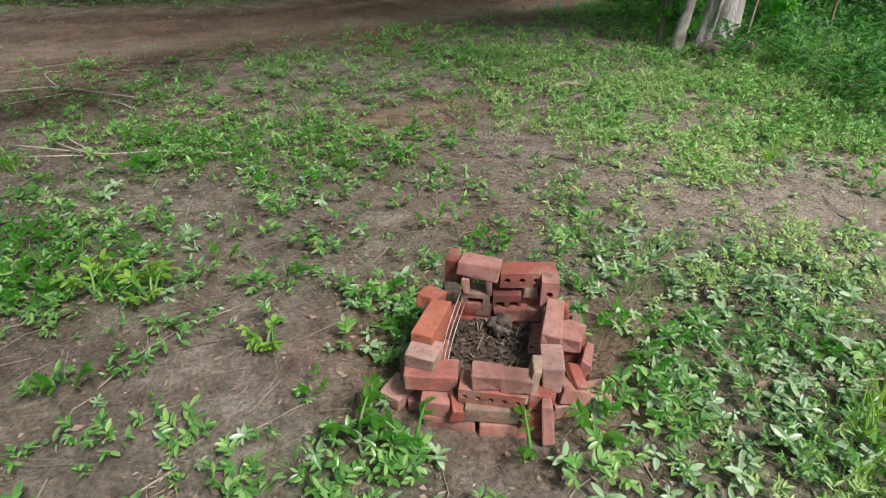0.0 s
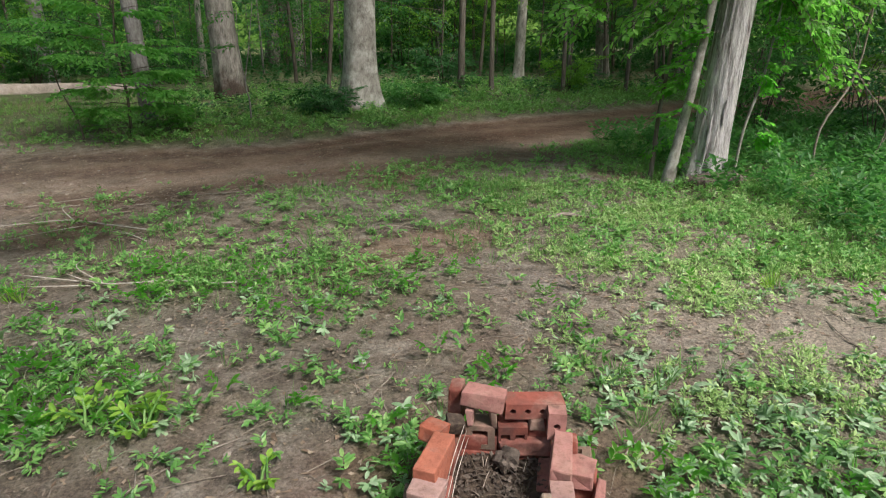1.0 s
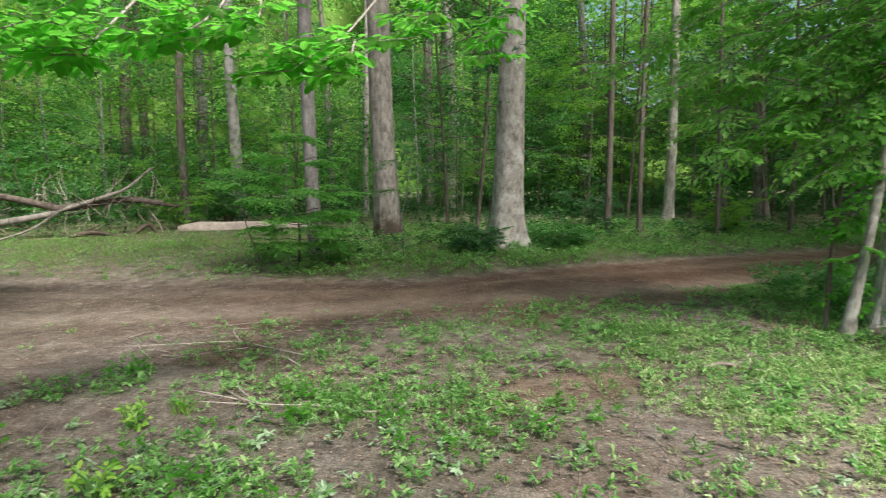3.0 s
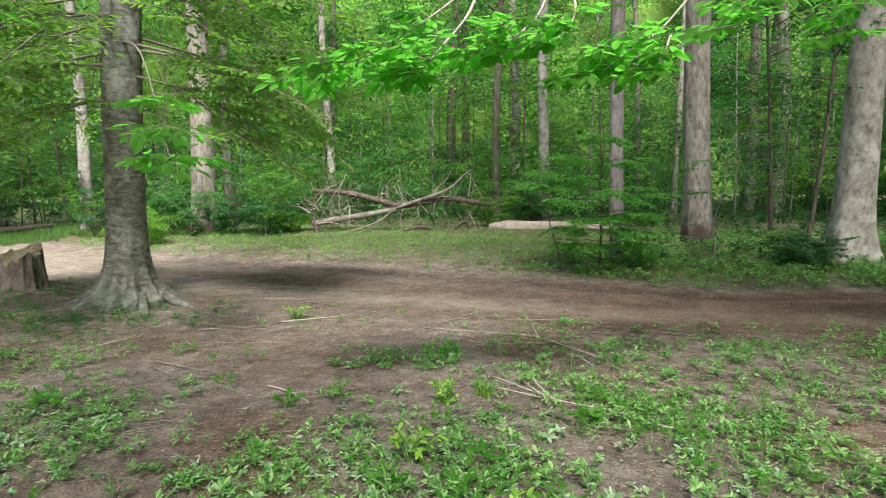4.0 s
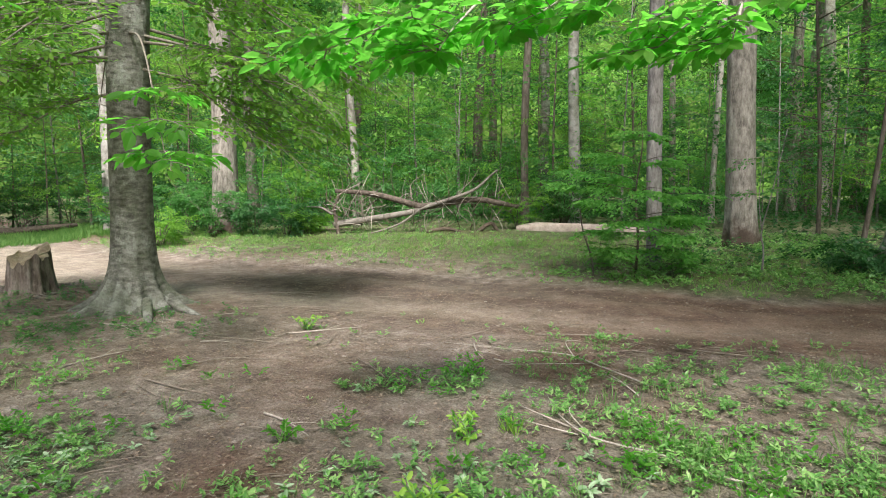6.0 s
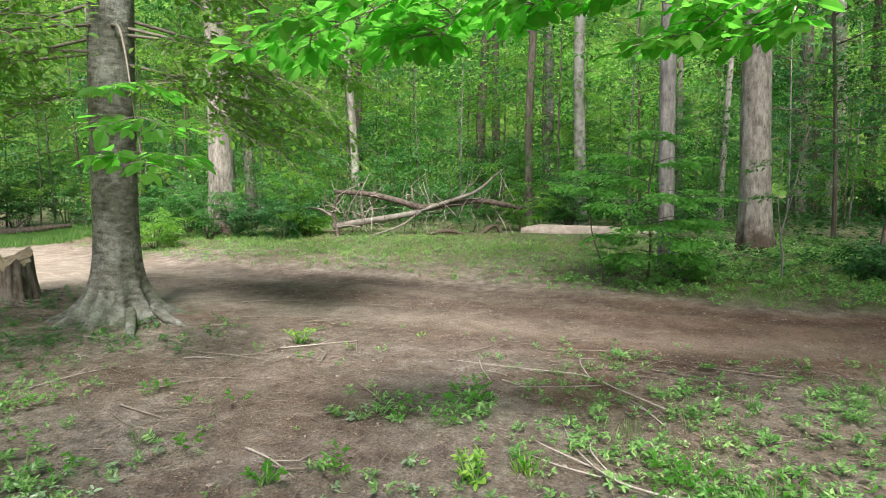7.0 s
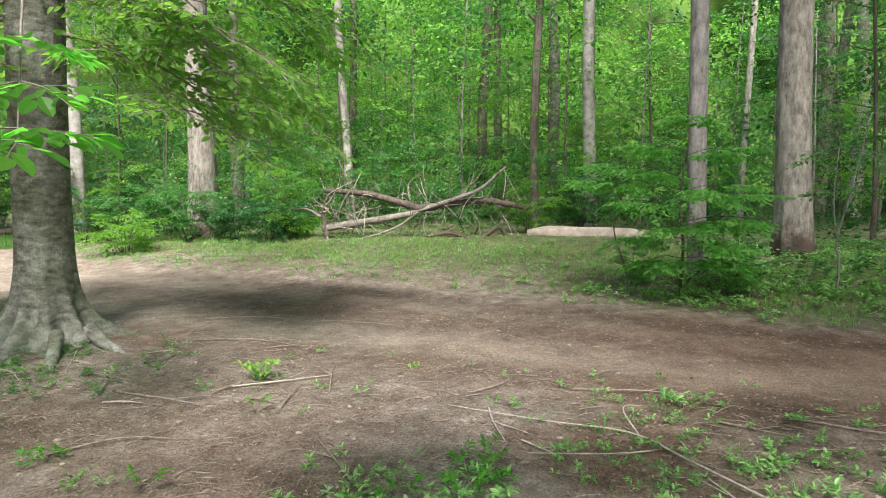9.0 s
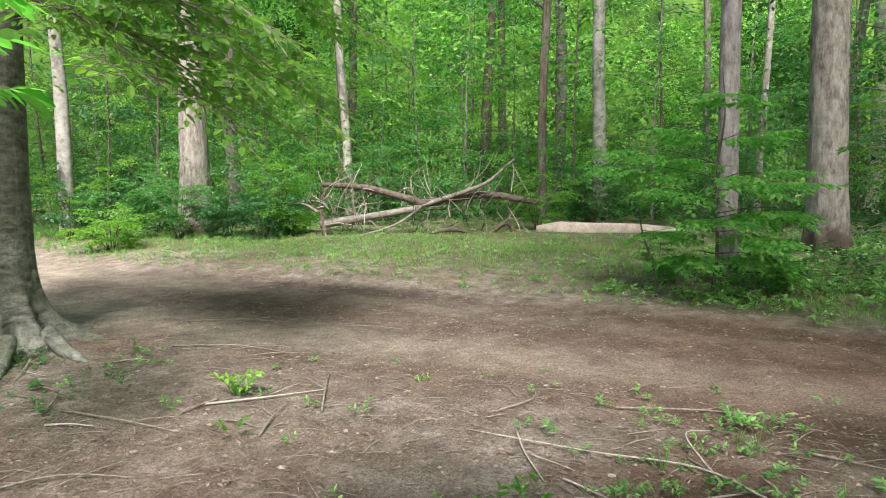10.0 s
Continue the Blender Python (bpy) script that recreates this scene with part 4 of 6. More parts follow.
for i in range(64):
    z = rng.uniform(0.25, 3.0)
    side = -1 if rng.random() < 0.8 else 1
    places.append((np.interp(z, line9[:, 2], line9[:, 0]) + side * rng.uniform(0.22, 0.42) + (0.1 * side if z < 1.4 else 0), np.interp(z, line9[:, 2], line9[:, 1]) + rng.uniform(-0.3, 0.1), z))
    yaws.append(180 + rng.normal(0, 60) if side < 0 else rng.normal(0, 60)), pitches.append(rng.uniform(-40, 20)), sizes.append(rng.uniform(0.15, 0.35))
for z in (0.95, 1.1, 1.2, 1.35, 1.5):
    places.append((0.45 + 0.16 * (z - 0.5), 0.1, z)), yaws.append(rng.uniform(-150, 60)), pitches.append(rng.uniform(-15, 10)), sizes.append(0.26)
add_sprays(shag, rng, places, yaws, pitches, sizes, 0.06, LEAF_NEAR, near=True, name="climber_leaves", label="small fresh leaves of a climber on the trunk")

# bare bleached twigs that stick out on one side
br = random.Random(23)
for i in range(11):
    z, y = 2.45 + 0.09 * i, 0.1 + br.uniform(-0.15, 0.25)
    x0, x1 = br.uniform(0.4, 0.9), br.uniform(1.6, 2.3)
    limb_part(shag, [(x0, y + 0.15, z - 0.1), ((x0 + x1) / 2, y, z + br.uniform(-0.05, 0.12)), (x1, y - 0.1, z + br.uniform(-0.25, 0.2))], [0.006, 0.005, 0.002], PALE_TWIG, "bare_twig", "bleached leafless twig", 5)

# the long limb that reaches over the clearing, with large fresh leaves
reach = [np.array(p) - np.array((T9[0], T9[1], 0)) for p in ((3.25, 6.65, 5.2), (1.6, 6.3, 5.1), (0.3, 6.0, 4.9), (-0.8, 5.6, 4.6), (-1.74, 5.10, 4.29))]
limb_part(shag, reach, [0.06, 0.045, 0.03, 0.02, 0.012], TWIG, "long_limb", "long thin limb reaching over the clearing", 8)
fork = [[(-1.74, 5.10, 4.29), (-2.24, 3.88, 3.15), (-2.47, 3.29, 2.66), (-2.52, 2.89, 2.37), (-2.63, 2.60, 2.16), (-2.82, 2.34, 2.01)],
        [(-2.47, 3.29, 2.66), (-2.32, 2.98, 2.34), (-2.32, 2.70, 2.09), (-2.32, 2.60, 1.98)],
        [(-2.24, 3.88, 3.15), (-1.99, 3.36, 2.48), (-1.99, 3.08, 2.23), (-2.10, 2.89, 2.11)],
        [(-2.24, 3.88, 3.15), (-1.79, 3.37, 2.41), (-1.80, 3.17, 2.16)],
        [(-1.74, 5.10, 4.29), (-1.34, 4.48, 2.99), (-1.40, 3.86, 2.37), (-1.55, 3.54, 2.13), (-1.62, 3.38, 2.01)],
        [(-1.40, 3.86, 2.37), (-1.34, 3.64, 2.16), (-1.34, 3.54, 2.00)],
        [(-1.74, 5.10, 4.29), (-0.97, 4.80, 3.02), (-1.00, 4.39, 2.58), (-1.08, 4.13, 2.33)],
        [(-0.97, 4.80, 3.02), (-0.54, 4.97, 2.72), (-0.55, 4.74, 2.31)]]
places, yaws, pitches, sizes = [], [], [], []
for pts in fork:
    pts = [np.array(p) - np.array((T9[0], T9[1], -0.10 * (i > 0))) for i, p in enumerate(pts)]
    limb_part(shag, pts, [0.011, 0.007, 0.003], PALE_TWIG, "twig_branch", "pale bare twig ending in fresh leaves", seg=6)
    cv = curve_through(pts, 5)
    for k in range(3 * len(cv) // 5, len(cv), 2):
        for side in (-1, 1):
            places.append(cv[k]), yaws.append(220 + side * 62 + rng.normal(0, 16)), pitches.append(rng.normal(0, 6)), sizes.append(rng.uniform(0.2, 0.4))
    places.append(cv[-1]), yaws.append(222), pitches.append(-6), sizes.append(0.34)
s = Sprays(rng, places, yaws, pitches, sizes, FLAT, 8)
v, f = s.leaves(0.098, True, 0.6)
part("large_leaves", mesh_of("large_leaves", v, f, LEAF_NEAR, False), shag, "large fresh green translucent leaves")
v, f = s.twigs()
tagged(part("fine_twigwork", mesh_of("fine_twigwork", v, f, TWIG), shag), kind="stuff")

# the sapling in front of the slim grey tree
sap = thing("sapling", "fresh green sapling in flat tiers before the slim tree", "sapling", pose(-4.45, 9.3, float(height(-4.45, 9.3)) - 0.02), "young trees")
limb_part(sap, [(0, 0, -0.05), (0.03, 0.02, 0.6), (-0.02, 0.0, 1.3), (0.05, 0.03, 2.0), (0.02, 0.0, 2.5)], [0.022, 0.018, 0.013, 0.005], DARK_BARK, "trunk", seg=8)
limb_part(sap, [(-0.45, -0.45, -0.05), (-0.5, -0.42, 0.3), (-0.62, -0.5, 0.75), (-0.66, -0.52, 1.1)], [0.016, 0.012, 0.006], DARK_BARK, "stem", seg=7)
places, yaws, pitches, sizes = [], [], [], []
for a, out, z0, z1 in ((222, 1.25, 1.35, 1.5), (205, 1.0, 1.5, 1.72), (245, 0.9, 1.15, 1.25), (42, 0.95, 1.2, 1.3), (25, 0.8, 0.95, 1.0), (60, 0.95, 0.9, 0.92), (135, 0.8, 1.45, 1.6), (-45, 0.9, 1.3, 1.38),
                       (-20, 0.7, 0.75, 0.7), (-70, 0.7, 0.9, 0.9), (222, 0.7, 0.75, 0.75), (180, 0.6, 1.8, 1.95), (40, 0.6, 1.75, 1.85), (-60, 0.5, 2.1, 2.2), (255, 0.6, 0.5, 0.5), (10, 0.6, 0.5, 0.45)):
    c, s = math.cos(radians(a)), math.sin(radians(a))
    pts = [(0, 0, z0), (c * out * 0.5, s * out * 0.5, (z0 + z1) / 2 + 0.05), (c * out, s * out, z1)]
    limb_part(sap, pts, [0.007, 0.005, 0.002], DARK_BARK, seg=4, steps=3)
    for k in (0.3, 0.5, 0.7, 0.9):
        for side in (-1, 1):
            places.append((c * out * k, s * out * k, z0 + (z1 - z0) * k)), yaws.append(a + side * 48 + rng.normal(0, 14)), pitches.append(rng.normal(-3, 6)), sizes.append(rng.uniform(0.32, 0.5))
add_sprays(sap, rng, places, yaws, pitches, sizes, 0.075, LEAF_SAPLING, near=True, twigs=False, roll=8)
for x, y, s in ((-5.2, 9.6, 0.26), (-3.9, 9.7, 0.3)):
    ob = copy_thing(sap, pose(x, y, float(height(x, y)) - 0.02, 0, 0, 130 * s))
    ob.scale = (s, s, s)
white_sap = thing("birch_sapling", "thin white crooked sapling beside the brown tree", "sapling", pose(-2.95, 10.35, float(height(-2.95, 10.35)), 0, 0, 0))
white_sap.scale = (0.78, 0.78, 0.78)
limb_part(white_sap, [(0, 0, -0.1), (0.02, 0, 0.5), (-0.03, 0, 0.9), (0.1, 0.05, 1.6), (0.3, 0.1, 2.8)], [0.022, 0.018, 0.013, 0.006], FURROWED, "trunk", seg=8)
limb_part(white_sap, [(-0.03, 0, 0.9), (-0.1, 0, 1.5), (-0.08, 0.05, 2.3)], [0.011, 0.005], FURROWED, "limb")
add_sprays(white_sap, rng, [(0.3, 0.1, 2.8), (0.2, 0.1, 2.2), (-0.08, 0.05, 2.3), (0.1, 0, 1.7), (-0.1, 0, 1.6)], [0, 70, 180, 300, 220], [-5, 0, -10, 0, 5], [0.7, 0.7, 0.7, 0.6, 0.5], 0.085, LEAF)


# ---- fallen wood ----
def fallen_tree():
    t = thing("fallen_tree", "dead fallen tree with grey branches and a tangle of twigs", "fallen tree", pose(-11.3, 11.4, 0.2))
    o = np.array((-11.3, 11.4, 0.2))

    def b(name, pts, radii, m, seg=8, label=""):
        limb_part(t, [np.array(p) - o for p in pts], radii, m, name, label, seg, 6)
    b("trunk", [(-12.87, 10.12, 1.38), (-12.13, 10.74, 1.3), (-11.4, 11.36, 1.05), (-11.15, 11.6, 0.98), (-10.4, 12.5, 1.15), (-9.83, 13.0, 1.06), (-9.5, 13.4, 0.95)],
      [0.05, 0.07, 0.08, 0.085, 0.08, 0.07, 0.05], DEAD_DARK, 10, "dark rotting arched trunk")
    b("branch", [(-12.9, 10.1, 0.52), (-12.4, 10.45, 0.62), (-11.8, 10.95, 0.74), (-11.3, 11.42, 0.86)], [0.09, 0.08, 0.07], DEAD_WOOD, 10, "grey barkless log")
    b("branch", [(-11.6, 11.15, 0.78), (-11.22, 11.48, 0.92), (-10.5, 12.15, 1.24), (-10.19, 12.45, 1.42), (-9.95, 12.7, 1.72), (-9.8, 12.85, 1.9)], [0.05, 0.05, 0.035, 0.02], DEAD_WOOD, 8, "pale bent branch")
    b("branch", [(-12.3, 10.45, 0.26), (-11.9, 10.8, 0.38), (-11.53, 11.17, 0.58), (-11.2, 11.46, 0.9)], [0.015, 0.025, 0.03], DEAD_WOOD)
    b("branch", [(-12.7, 10.05, 0.05), (-12.78, 10.1, 0.45), (-12.92, 10.12, 0.9), (-12.8, 10.2, 1.3)], [0.05, 0.05, 0.04, 0.03], DEAD_DARK, 8, "broken upright root end")
    b("branch", [(-13.35, 9.6, 0.98), (-13.1, 9.85, 0.95), (-12.88, 10.02, 0.78)], [0.012, 0.03, 0.035], DEAD_WOOD)
    b("branch", [(-11.2, 11.5, 0.3), (-10.7, 11.9, 0.42), (-10.3, 12.2, 0.3)], [0.05, 0.05, 0.03], DARK_WOOD)
    b("branch", [(-10.2, 12.4, 0.25), (-9.9, 12.7, 0.55), (-9.75, 12.85, 0.3)], [0.06, 0.05, 0.05], DARK_WOOD)
    rr = random.Random(3)
    for i in range(190):
        k = rr.random() ** 1.2
        p = np.array((-12.9 + 3.3 * k, 10.1 + 3.1 * k + rr.uniform(-0.3, 0.3), rr.uniform(0.25, 1.3)))
        d = np.array((rr.gauss(0, 0.5), rr.gauss(0, 0.5), rr.gauss(0.45, 0.6)))
        d = d / np.linalg.norm(d) * rr.uniform(0.3, 1.05)
        b("twig", [p, p + d * 0.5 + np.array((rr.gauss(0, 0.06), rr.gauss(0, 0.06), rr.gauss(0, 0.06))), p + d], [0.012, 0.009, 0.004], (DEAD_WOOD, PALE_TWIG, DARK_WOOD, STICK)[i % 4], 4)


fallen_tree()


def pale_log():
    t = thing("pale_log", "pale barkless log lying on the grass", "log", pose(-8.45, 13.8, 0.24))
    pts = [np.array(p) - np.array((-8.45, 13.8, 0)) for p in ((-9.45, 13.2, 0.15), (-9.0, 13.45, 0.16), (-8.3, 13.9, 0.16), (-7.6, 14.4, 0.14), (-6.7, 15.0, 0.1))]
    part("log_body", tube_mesh("log_body", curve_through(pts, 6), [0.09, 0.175, 0.165, 0.15, 0.09], PALE_WOOD, 18, lambda a, i: 1 + 0.07 * math.sin(5 * a + i * 0.3) + 0.04 * math.sin(11 * a)), t)
    limb_part(t, [np.array((0.6, 0.45, -0.02)), np.array((1.0, 0.62, 0.0)), np.array((1.35, 0.8, 0.02))], [0.05, 0.06, 0.03], DARK_WOOD, "broken_bark", "dark strip of rotting bark", 8)


pale_log()


def dead_sticks(name, label, lines, material, category="branch", base=None):
    """A branch with its side twigs, lying on the ground or hanging."""
    o = np.array(lines[0][0][0])
    t = thing(name, label, category, pose(*o))
    for i, (pts, w) in enumerate(lines):
        limb_part(t, [np.array(p) - o for p in pts], [w, w * 0.75, w * 0.35], material, "stem" if not i else "twig", seg=5)
    return t


def on(x, y, z=0.012):
    return (x, y, float(height(x, y)) + z)


dead_sticks("dead_branch", "long thin pale dead branch lying among seedlings",
            [([on(-1.12, 3.58, 0.03), on(-1.35, 3.53, 0.03), on(-1.6, 3.55, 0.04), on(-2.0, 3.52, 0.04), on(-2.35, 3.72, 0.03), on(-2.6, 4.0)], 0.0075),
             ([on(-2.0, 3.52, 0.04), on(-2.2, 3.62, 0.1), on(-2.3, 3.85, 0.07)], 0.0045), ([on(-2.1, 3.55), on(-2.3, 3.45, 0.04), on(-2.55, 3.5)], 0.0045),
             ([on(-2.2, 3.62), on(-2.45, 3.58, 0.05), on(-2.62, 3.7)], 0.005)], PALE_TWIG)
dead_sticks("dead_branch", "forked dry branch lying at the edge of the dirt track",
            [([on(-2.15, 4.62, 0.03), on(-2.6, 4.78, 0.04), on(-3.0, 4.93, 0.03), on(-3.45, 4.75, 0.03), on(-4.1, 4.6)], 0.0065),
             ([on(-2.9, 4.9), on(-3.15, 5.15, 0.08), on(-3.1, 5.35, 0.06)], 0.0055), ([on(-2.8, 4.85), on(-2.95, 4.55, 0.04), on(-3.3, 4.35)], 0.005)], PALE_TWIG)
dead_sticks("dead_branch", "short thick pale branch lying in the grass", [([on(0.98, 4.86, 0.04), on(1.15, 4.92, 0.06), on(1.34, 4.87, 0.04)], 0.024), ([on(1.3, 4.88), on(1.5, 4.95, 0.03), on(1.7, 4.92)], 0.01)], STICK)
for i, (x, y, a, ln) in enumerate(((-5.6, 3.4, 20, 0.9), (-5.0, 2.9, 60, 0.7), (-4.6, 2.3, 15, 0.8), (-5.2, 4.5, 140, 0.8), (-6.6, 4.6, 30, 1.1), (-4.2, 5.2, 100, 0.5), (-3.3, 5.7, 35, 0.9), (-6.0, 2.4, 35, 0.6),
                                   (-3.4, 2.6, 40, 0.45), (-5.0, 4.0, 130, 0.5), (-7.6, 5.2, 40, 1.0), (-2.0, 6.0, 20, 0.8), (-1.0, 1.7, 60, 0.4), (-1.55, 1.5, 50, 0.5), (-6.4, 3.2, 170, 0.7), (-4.0, 3.6, 160, 0.6),
                                   (-0.3, 4.7, 10, 0.5), (-2.9, 2.3, 70, 0.5), (0.1, 6.4, 15, 0.7), (-6.9, 2.0, 20, 0.5))):
    c, s = math.cos(radians(a)), math.sin(radians(a))
    k = ln * 0.5
    side = 0.12 * math.sin(i * 2.1)
    dead_sticks("dry_stick", "dry grey-brown stick lying on bare soil",
                [([on(x - c * k, y - s * k), on(x - s * side, y + c * side, 0.025), on(x + c * k, y + s * k)], 0.007 if y > 2.5 else 0.004),
                 ([on(x, y), on(x + c * k * 0.5 - s * 0.12, y + s * k * 0.5 + c * 0.12, 0.03), on(x + c * k * 0.8 - s * 0.2, y + s * k * 0.8 + c * 0.2)], 0.004 if y > 2.5 else 0.0025)], STICK)

sr = random.Random(44)
for i in range(22):
    x, y, a, ln = sr.uniform(-7.2, -1.6), sr.uniform(2.2, 6.2), radians(sr.gauss(30, 45)), sr.uniform(0.25, 0.8)
    c, s = math.cos(a) * ln / 2, math.sin(a) * ln / 2
    k = sr.uniform(-0.15, 0.15)
    dead_sticks("dry_stick", "bleached dry stick lying on bare soil",
                [([on(x - c, y - s), on(x - s * k, y + c * k, 0.02), on(x + c, y + s)], sr.uniform(0.004, 0.009)),
                 ([on(x, y), on(x + c * 0.5 - s * 0.3, y + s * 0.5 + c * 0.3, 0.03), on(x + c * 0.7 - s * 0.6, y + s * 0.7 + c * 0.6)], 0.003)], PALE_TWIG if i % 2 else STICK)

# bare twigs and vines hanging beside the weeds
tr = random.Random(17)
for i in range(6):
    x, y = 4.4 + 0.33 * i, 6.6 + tr.uniform(-0.4, 0.8)
    z = 2.3 + tr.uniform(0, 0.9)
    side = tr.uniform(-0.3, 0.4)
    dead_sticks("hanging_vine", "bare grey vine hanging down into the weeds",
                [([(x, y, -0.05), (x + 0.25 * math.sin(i), y, 0.5), (x + side, y + 0.1, 1.3), (x + side * 0.3, y, z), (x - 0.9, y + 0.2, z + 0.35)], (0.016, 0.007, 0.009)[i % 3]),
                 ([(x + side, y + 0.1, 1.3), (x + side - 0.4, y, 1.9), (x + side - 0.7, y - 0.1, 2.4)], 0.004),
                 ([(x + side * 0.3, y, z), (x - 0.5, y - 0.2, z - 0.1), (x - 1.2, y - 0.2, z + 0.15)], 0.005)], STICK, "vine")
dead_sticks("dead_branch", "white forked dead branch on the grass verge", [([on(-12.4, 6.9), (-12.8, 6.8, 0.2), (-13.3, 6.7, 0.16), on(-13.9, 6.4)], 0.014), ([(-12.8, 6.8, 0.2), (-12.7, 6.9, 0.3), (-12.5, 6.9, 0.36)], 0.008), ([(-13.3, 6.7, 0.16), (-13.5, 6.9, 0.2), (-13.8, 6.9, 0.16)], 0.008)], STICK)


def shrub(x, y, tall, wide, material, seed, label):
    """A bush: several stems from one foot, each with leafy sprays."""
    r2 = np.random.default_rng(seed)
    t = thing("shrub", label, "shrub", pose(x, y, float(height(x, y)) - 0.02), "shrubs")
    places, yaws, pitches, sizes = [], [], [], []
    for i in range(9):
        a = i * 2.4 + r2.uniform(0, 0.8)
        h, w = tall * r2.uniform(0.6, 1.1), wide * r2.uniform(0.4, 1.0)
        pts = [(0.05 * math.cos(a), 0.05 * math.sin(a), 0), (w * 0.4 * math.cos(a), w * 0.4 * math.sin(a), h * 0.6), (w * math.cos(a), w * math.sin(a), h)]
        limb_part(t, pts, [0.012, 0.008, 0.003], DARK_BARK, "stem", seg=4, steps=3)
        for p in curve_through(pts, 3)[2:]:
            for _ in range(1 + int(r2.random() < 0.4)):
                places.append(p), yaws.append(math.degrees(a) + r2.normal(0, 60)), pitches.append(r2.uniform(-25, 30)), sizes.append(r2.uniform(0.3, 0.55))
    v, f = Sprays(r2, places, yaws, pitches, sizes).leaves(0.075)
    part("foliage", mesh_of("foliage", v, f, material, False), t)
    return t


for i, (x, y, tall, wide) in enumerate(((-15.5, 8.2, 1.3, 0.8), (-14.7, 8.9, 1.0, 0.8), (-15.0, 6.6, 0.8, 0.7), (-16.6, 7.4, 1.4, 0.9), (-13.7, 9.2, 0.9, 0.7), (-13.6, 9.75, 0.6, 0.5), (-17.6, 8.6, 1.6, 1.0),
                                        (-1.95, 11.5, 0.45, 0.45), (-15.6, 10.8, 1.7, 1.0), (-14.3, 12.2, 1.6, 1.0), (-9.3, 15.2, 1.6, 1.0), (-9.75, 13.7, 1.1, 0.7), (-9.0, 14.7, 1.3, 0.8),
                                        (-18.5, 6.9, 1.2, 0.9), (-20.3, 7.6, 1.7, 1.0), (-0.3, 12.6, 0.5, 0.5), (0.4, 16.5, 0.9, 0.8), (3.6, 16.2, 0.9, 0.8), (5.2, 9.6, 1.3, 0.9), (6.2, 8.4, 1.5, 1.0), (7.2, 10.4, 1.9, 1.1), (5.9, 11.8, 1.7, 1.1))):
    shrub(x, y, tall, wide, (LEAF, LEAF_DARK, LEAF_YELLOW)[i % 3], 200 + i, "tangled " + ("fresh", "dark", "light")[i % 3] + " green shrub at the edge of the wood")
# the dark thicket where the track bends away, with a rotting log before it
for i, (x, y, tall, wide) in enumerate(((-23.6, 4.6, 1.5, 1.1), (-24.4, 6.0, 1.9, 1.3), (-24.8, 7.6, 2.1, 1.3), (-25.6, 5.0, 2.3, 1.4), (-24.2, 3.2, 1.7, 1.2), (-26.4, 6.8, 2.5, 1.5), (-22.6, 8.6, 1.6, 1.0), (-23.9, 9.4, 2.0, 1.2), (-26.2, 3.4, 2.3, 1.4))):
    # canopy shade over these shrubs is put into their leaf colour
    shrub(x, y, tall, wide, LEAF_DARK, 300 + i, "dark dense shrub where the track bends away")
dead_sticks("rotting_log", "dark rotting log lying before the thicket", [([on(-22.9, 4.8, 0.14), on(-22.8, 5.6, 0.16), on(-22.6, 6.5, 0.2), on(-22.5, 7.1, 0.2)], 0.17), ([on(-22.8, 5.6, 0.2), on(-22.7, 5.8, 0.45), on(-22.6, 6.1, 0.6)], 0.03)], DEAD_DARK, "log")


# ---- small plants ----
def plant_template(rng, stalks, leaves, spread, lift, tall=1.0):
    """A small plant one unit high along x: leaves stand out from its stalks."""
    P, D, U, twigs = [], [], [], []
    for s in range(stalks):
        b = rng.uniform(0, 2 * math.pi)
        lean = rng.uniform(0.1, 0.5) if stalks > 1 else 0.08
        twigs.append(([(0, 0, 0), (tall, lean * math.cos(b), lean * math.sin(b))], 0.02))
        for i in range(leaves):
            h = (0.35 + 0.65 * (i + 0.5) / leaves) * tall
            a = i * 2.4 + rng.uniform(-0.4, 0.4) + b
            P.append((h, lean * h * math.cos(b), lean * h * math.sin(b)))
            D.append((rng.uniform(-0.35, 0.35) + lift, spread * math.cos(a), spread * math.sin(a)))
            U.append((1, rng.uniform(-0.3, 0.3), rng.uniform(-0.3, 0.3)))
    return np.array(P), unit(np.array(D)), unit(np.array(U)), twigs


def seedling_template(rng, stalks, pairs):
    """A seedling one unit high along x: stalks that lean outwards, each with pairs of flat leaves and one at its end."""
    P, D, U, twigs = [], [], [], []
    for s in range(stalks):
        b = 2 * math.pi * (s + rng.uniform(-0.3, 0.3)) / stalks
        out, high = rng.uniform(0.25, 0.75), rng.uniform(0.55, 1.0)
        c, e = math.cos(b), math.sin(b)
        tip = np.array((high, out * c, out * e))
        twigs.append(([(0, 0, 0), tuple(tip * 0.5 + np.array((0.12, 0, 0))), tuple(tip)], 0.02))
        for i in range(pairs):
            k = 0.45 + 0.55 * (i + 0.5) / pairs
            for side in (-1, 1):
                a = b + side * rng.uniform(0.8, 1.3)
                P.append(tip * k + np.array((0.12 * (1 - k), 0, 0)))
                D.append((rng.uniform(-0.15, 1.0), math.cos(a), math.sin(a)))
                U.append((1, rng.uniform(-0.35, 0.35), rng.uniform(-0.35, 0.35)))
        P.append(tip), D.append((rng.uniform(-0.2, 0.2), c, e)), U.append((1, rng.uniform(-0.2, 0.2), rng.uniform(-0.2, 0.2)))
    return np.array(P), unit(np.array(D)), unit(np.array(U)), twigs


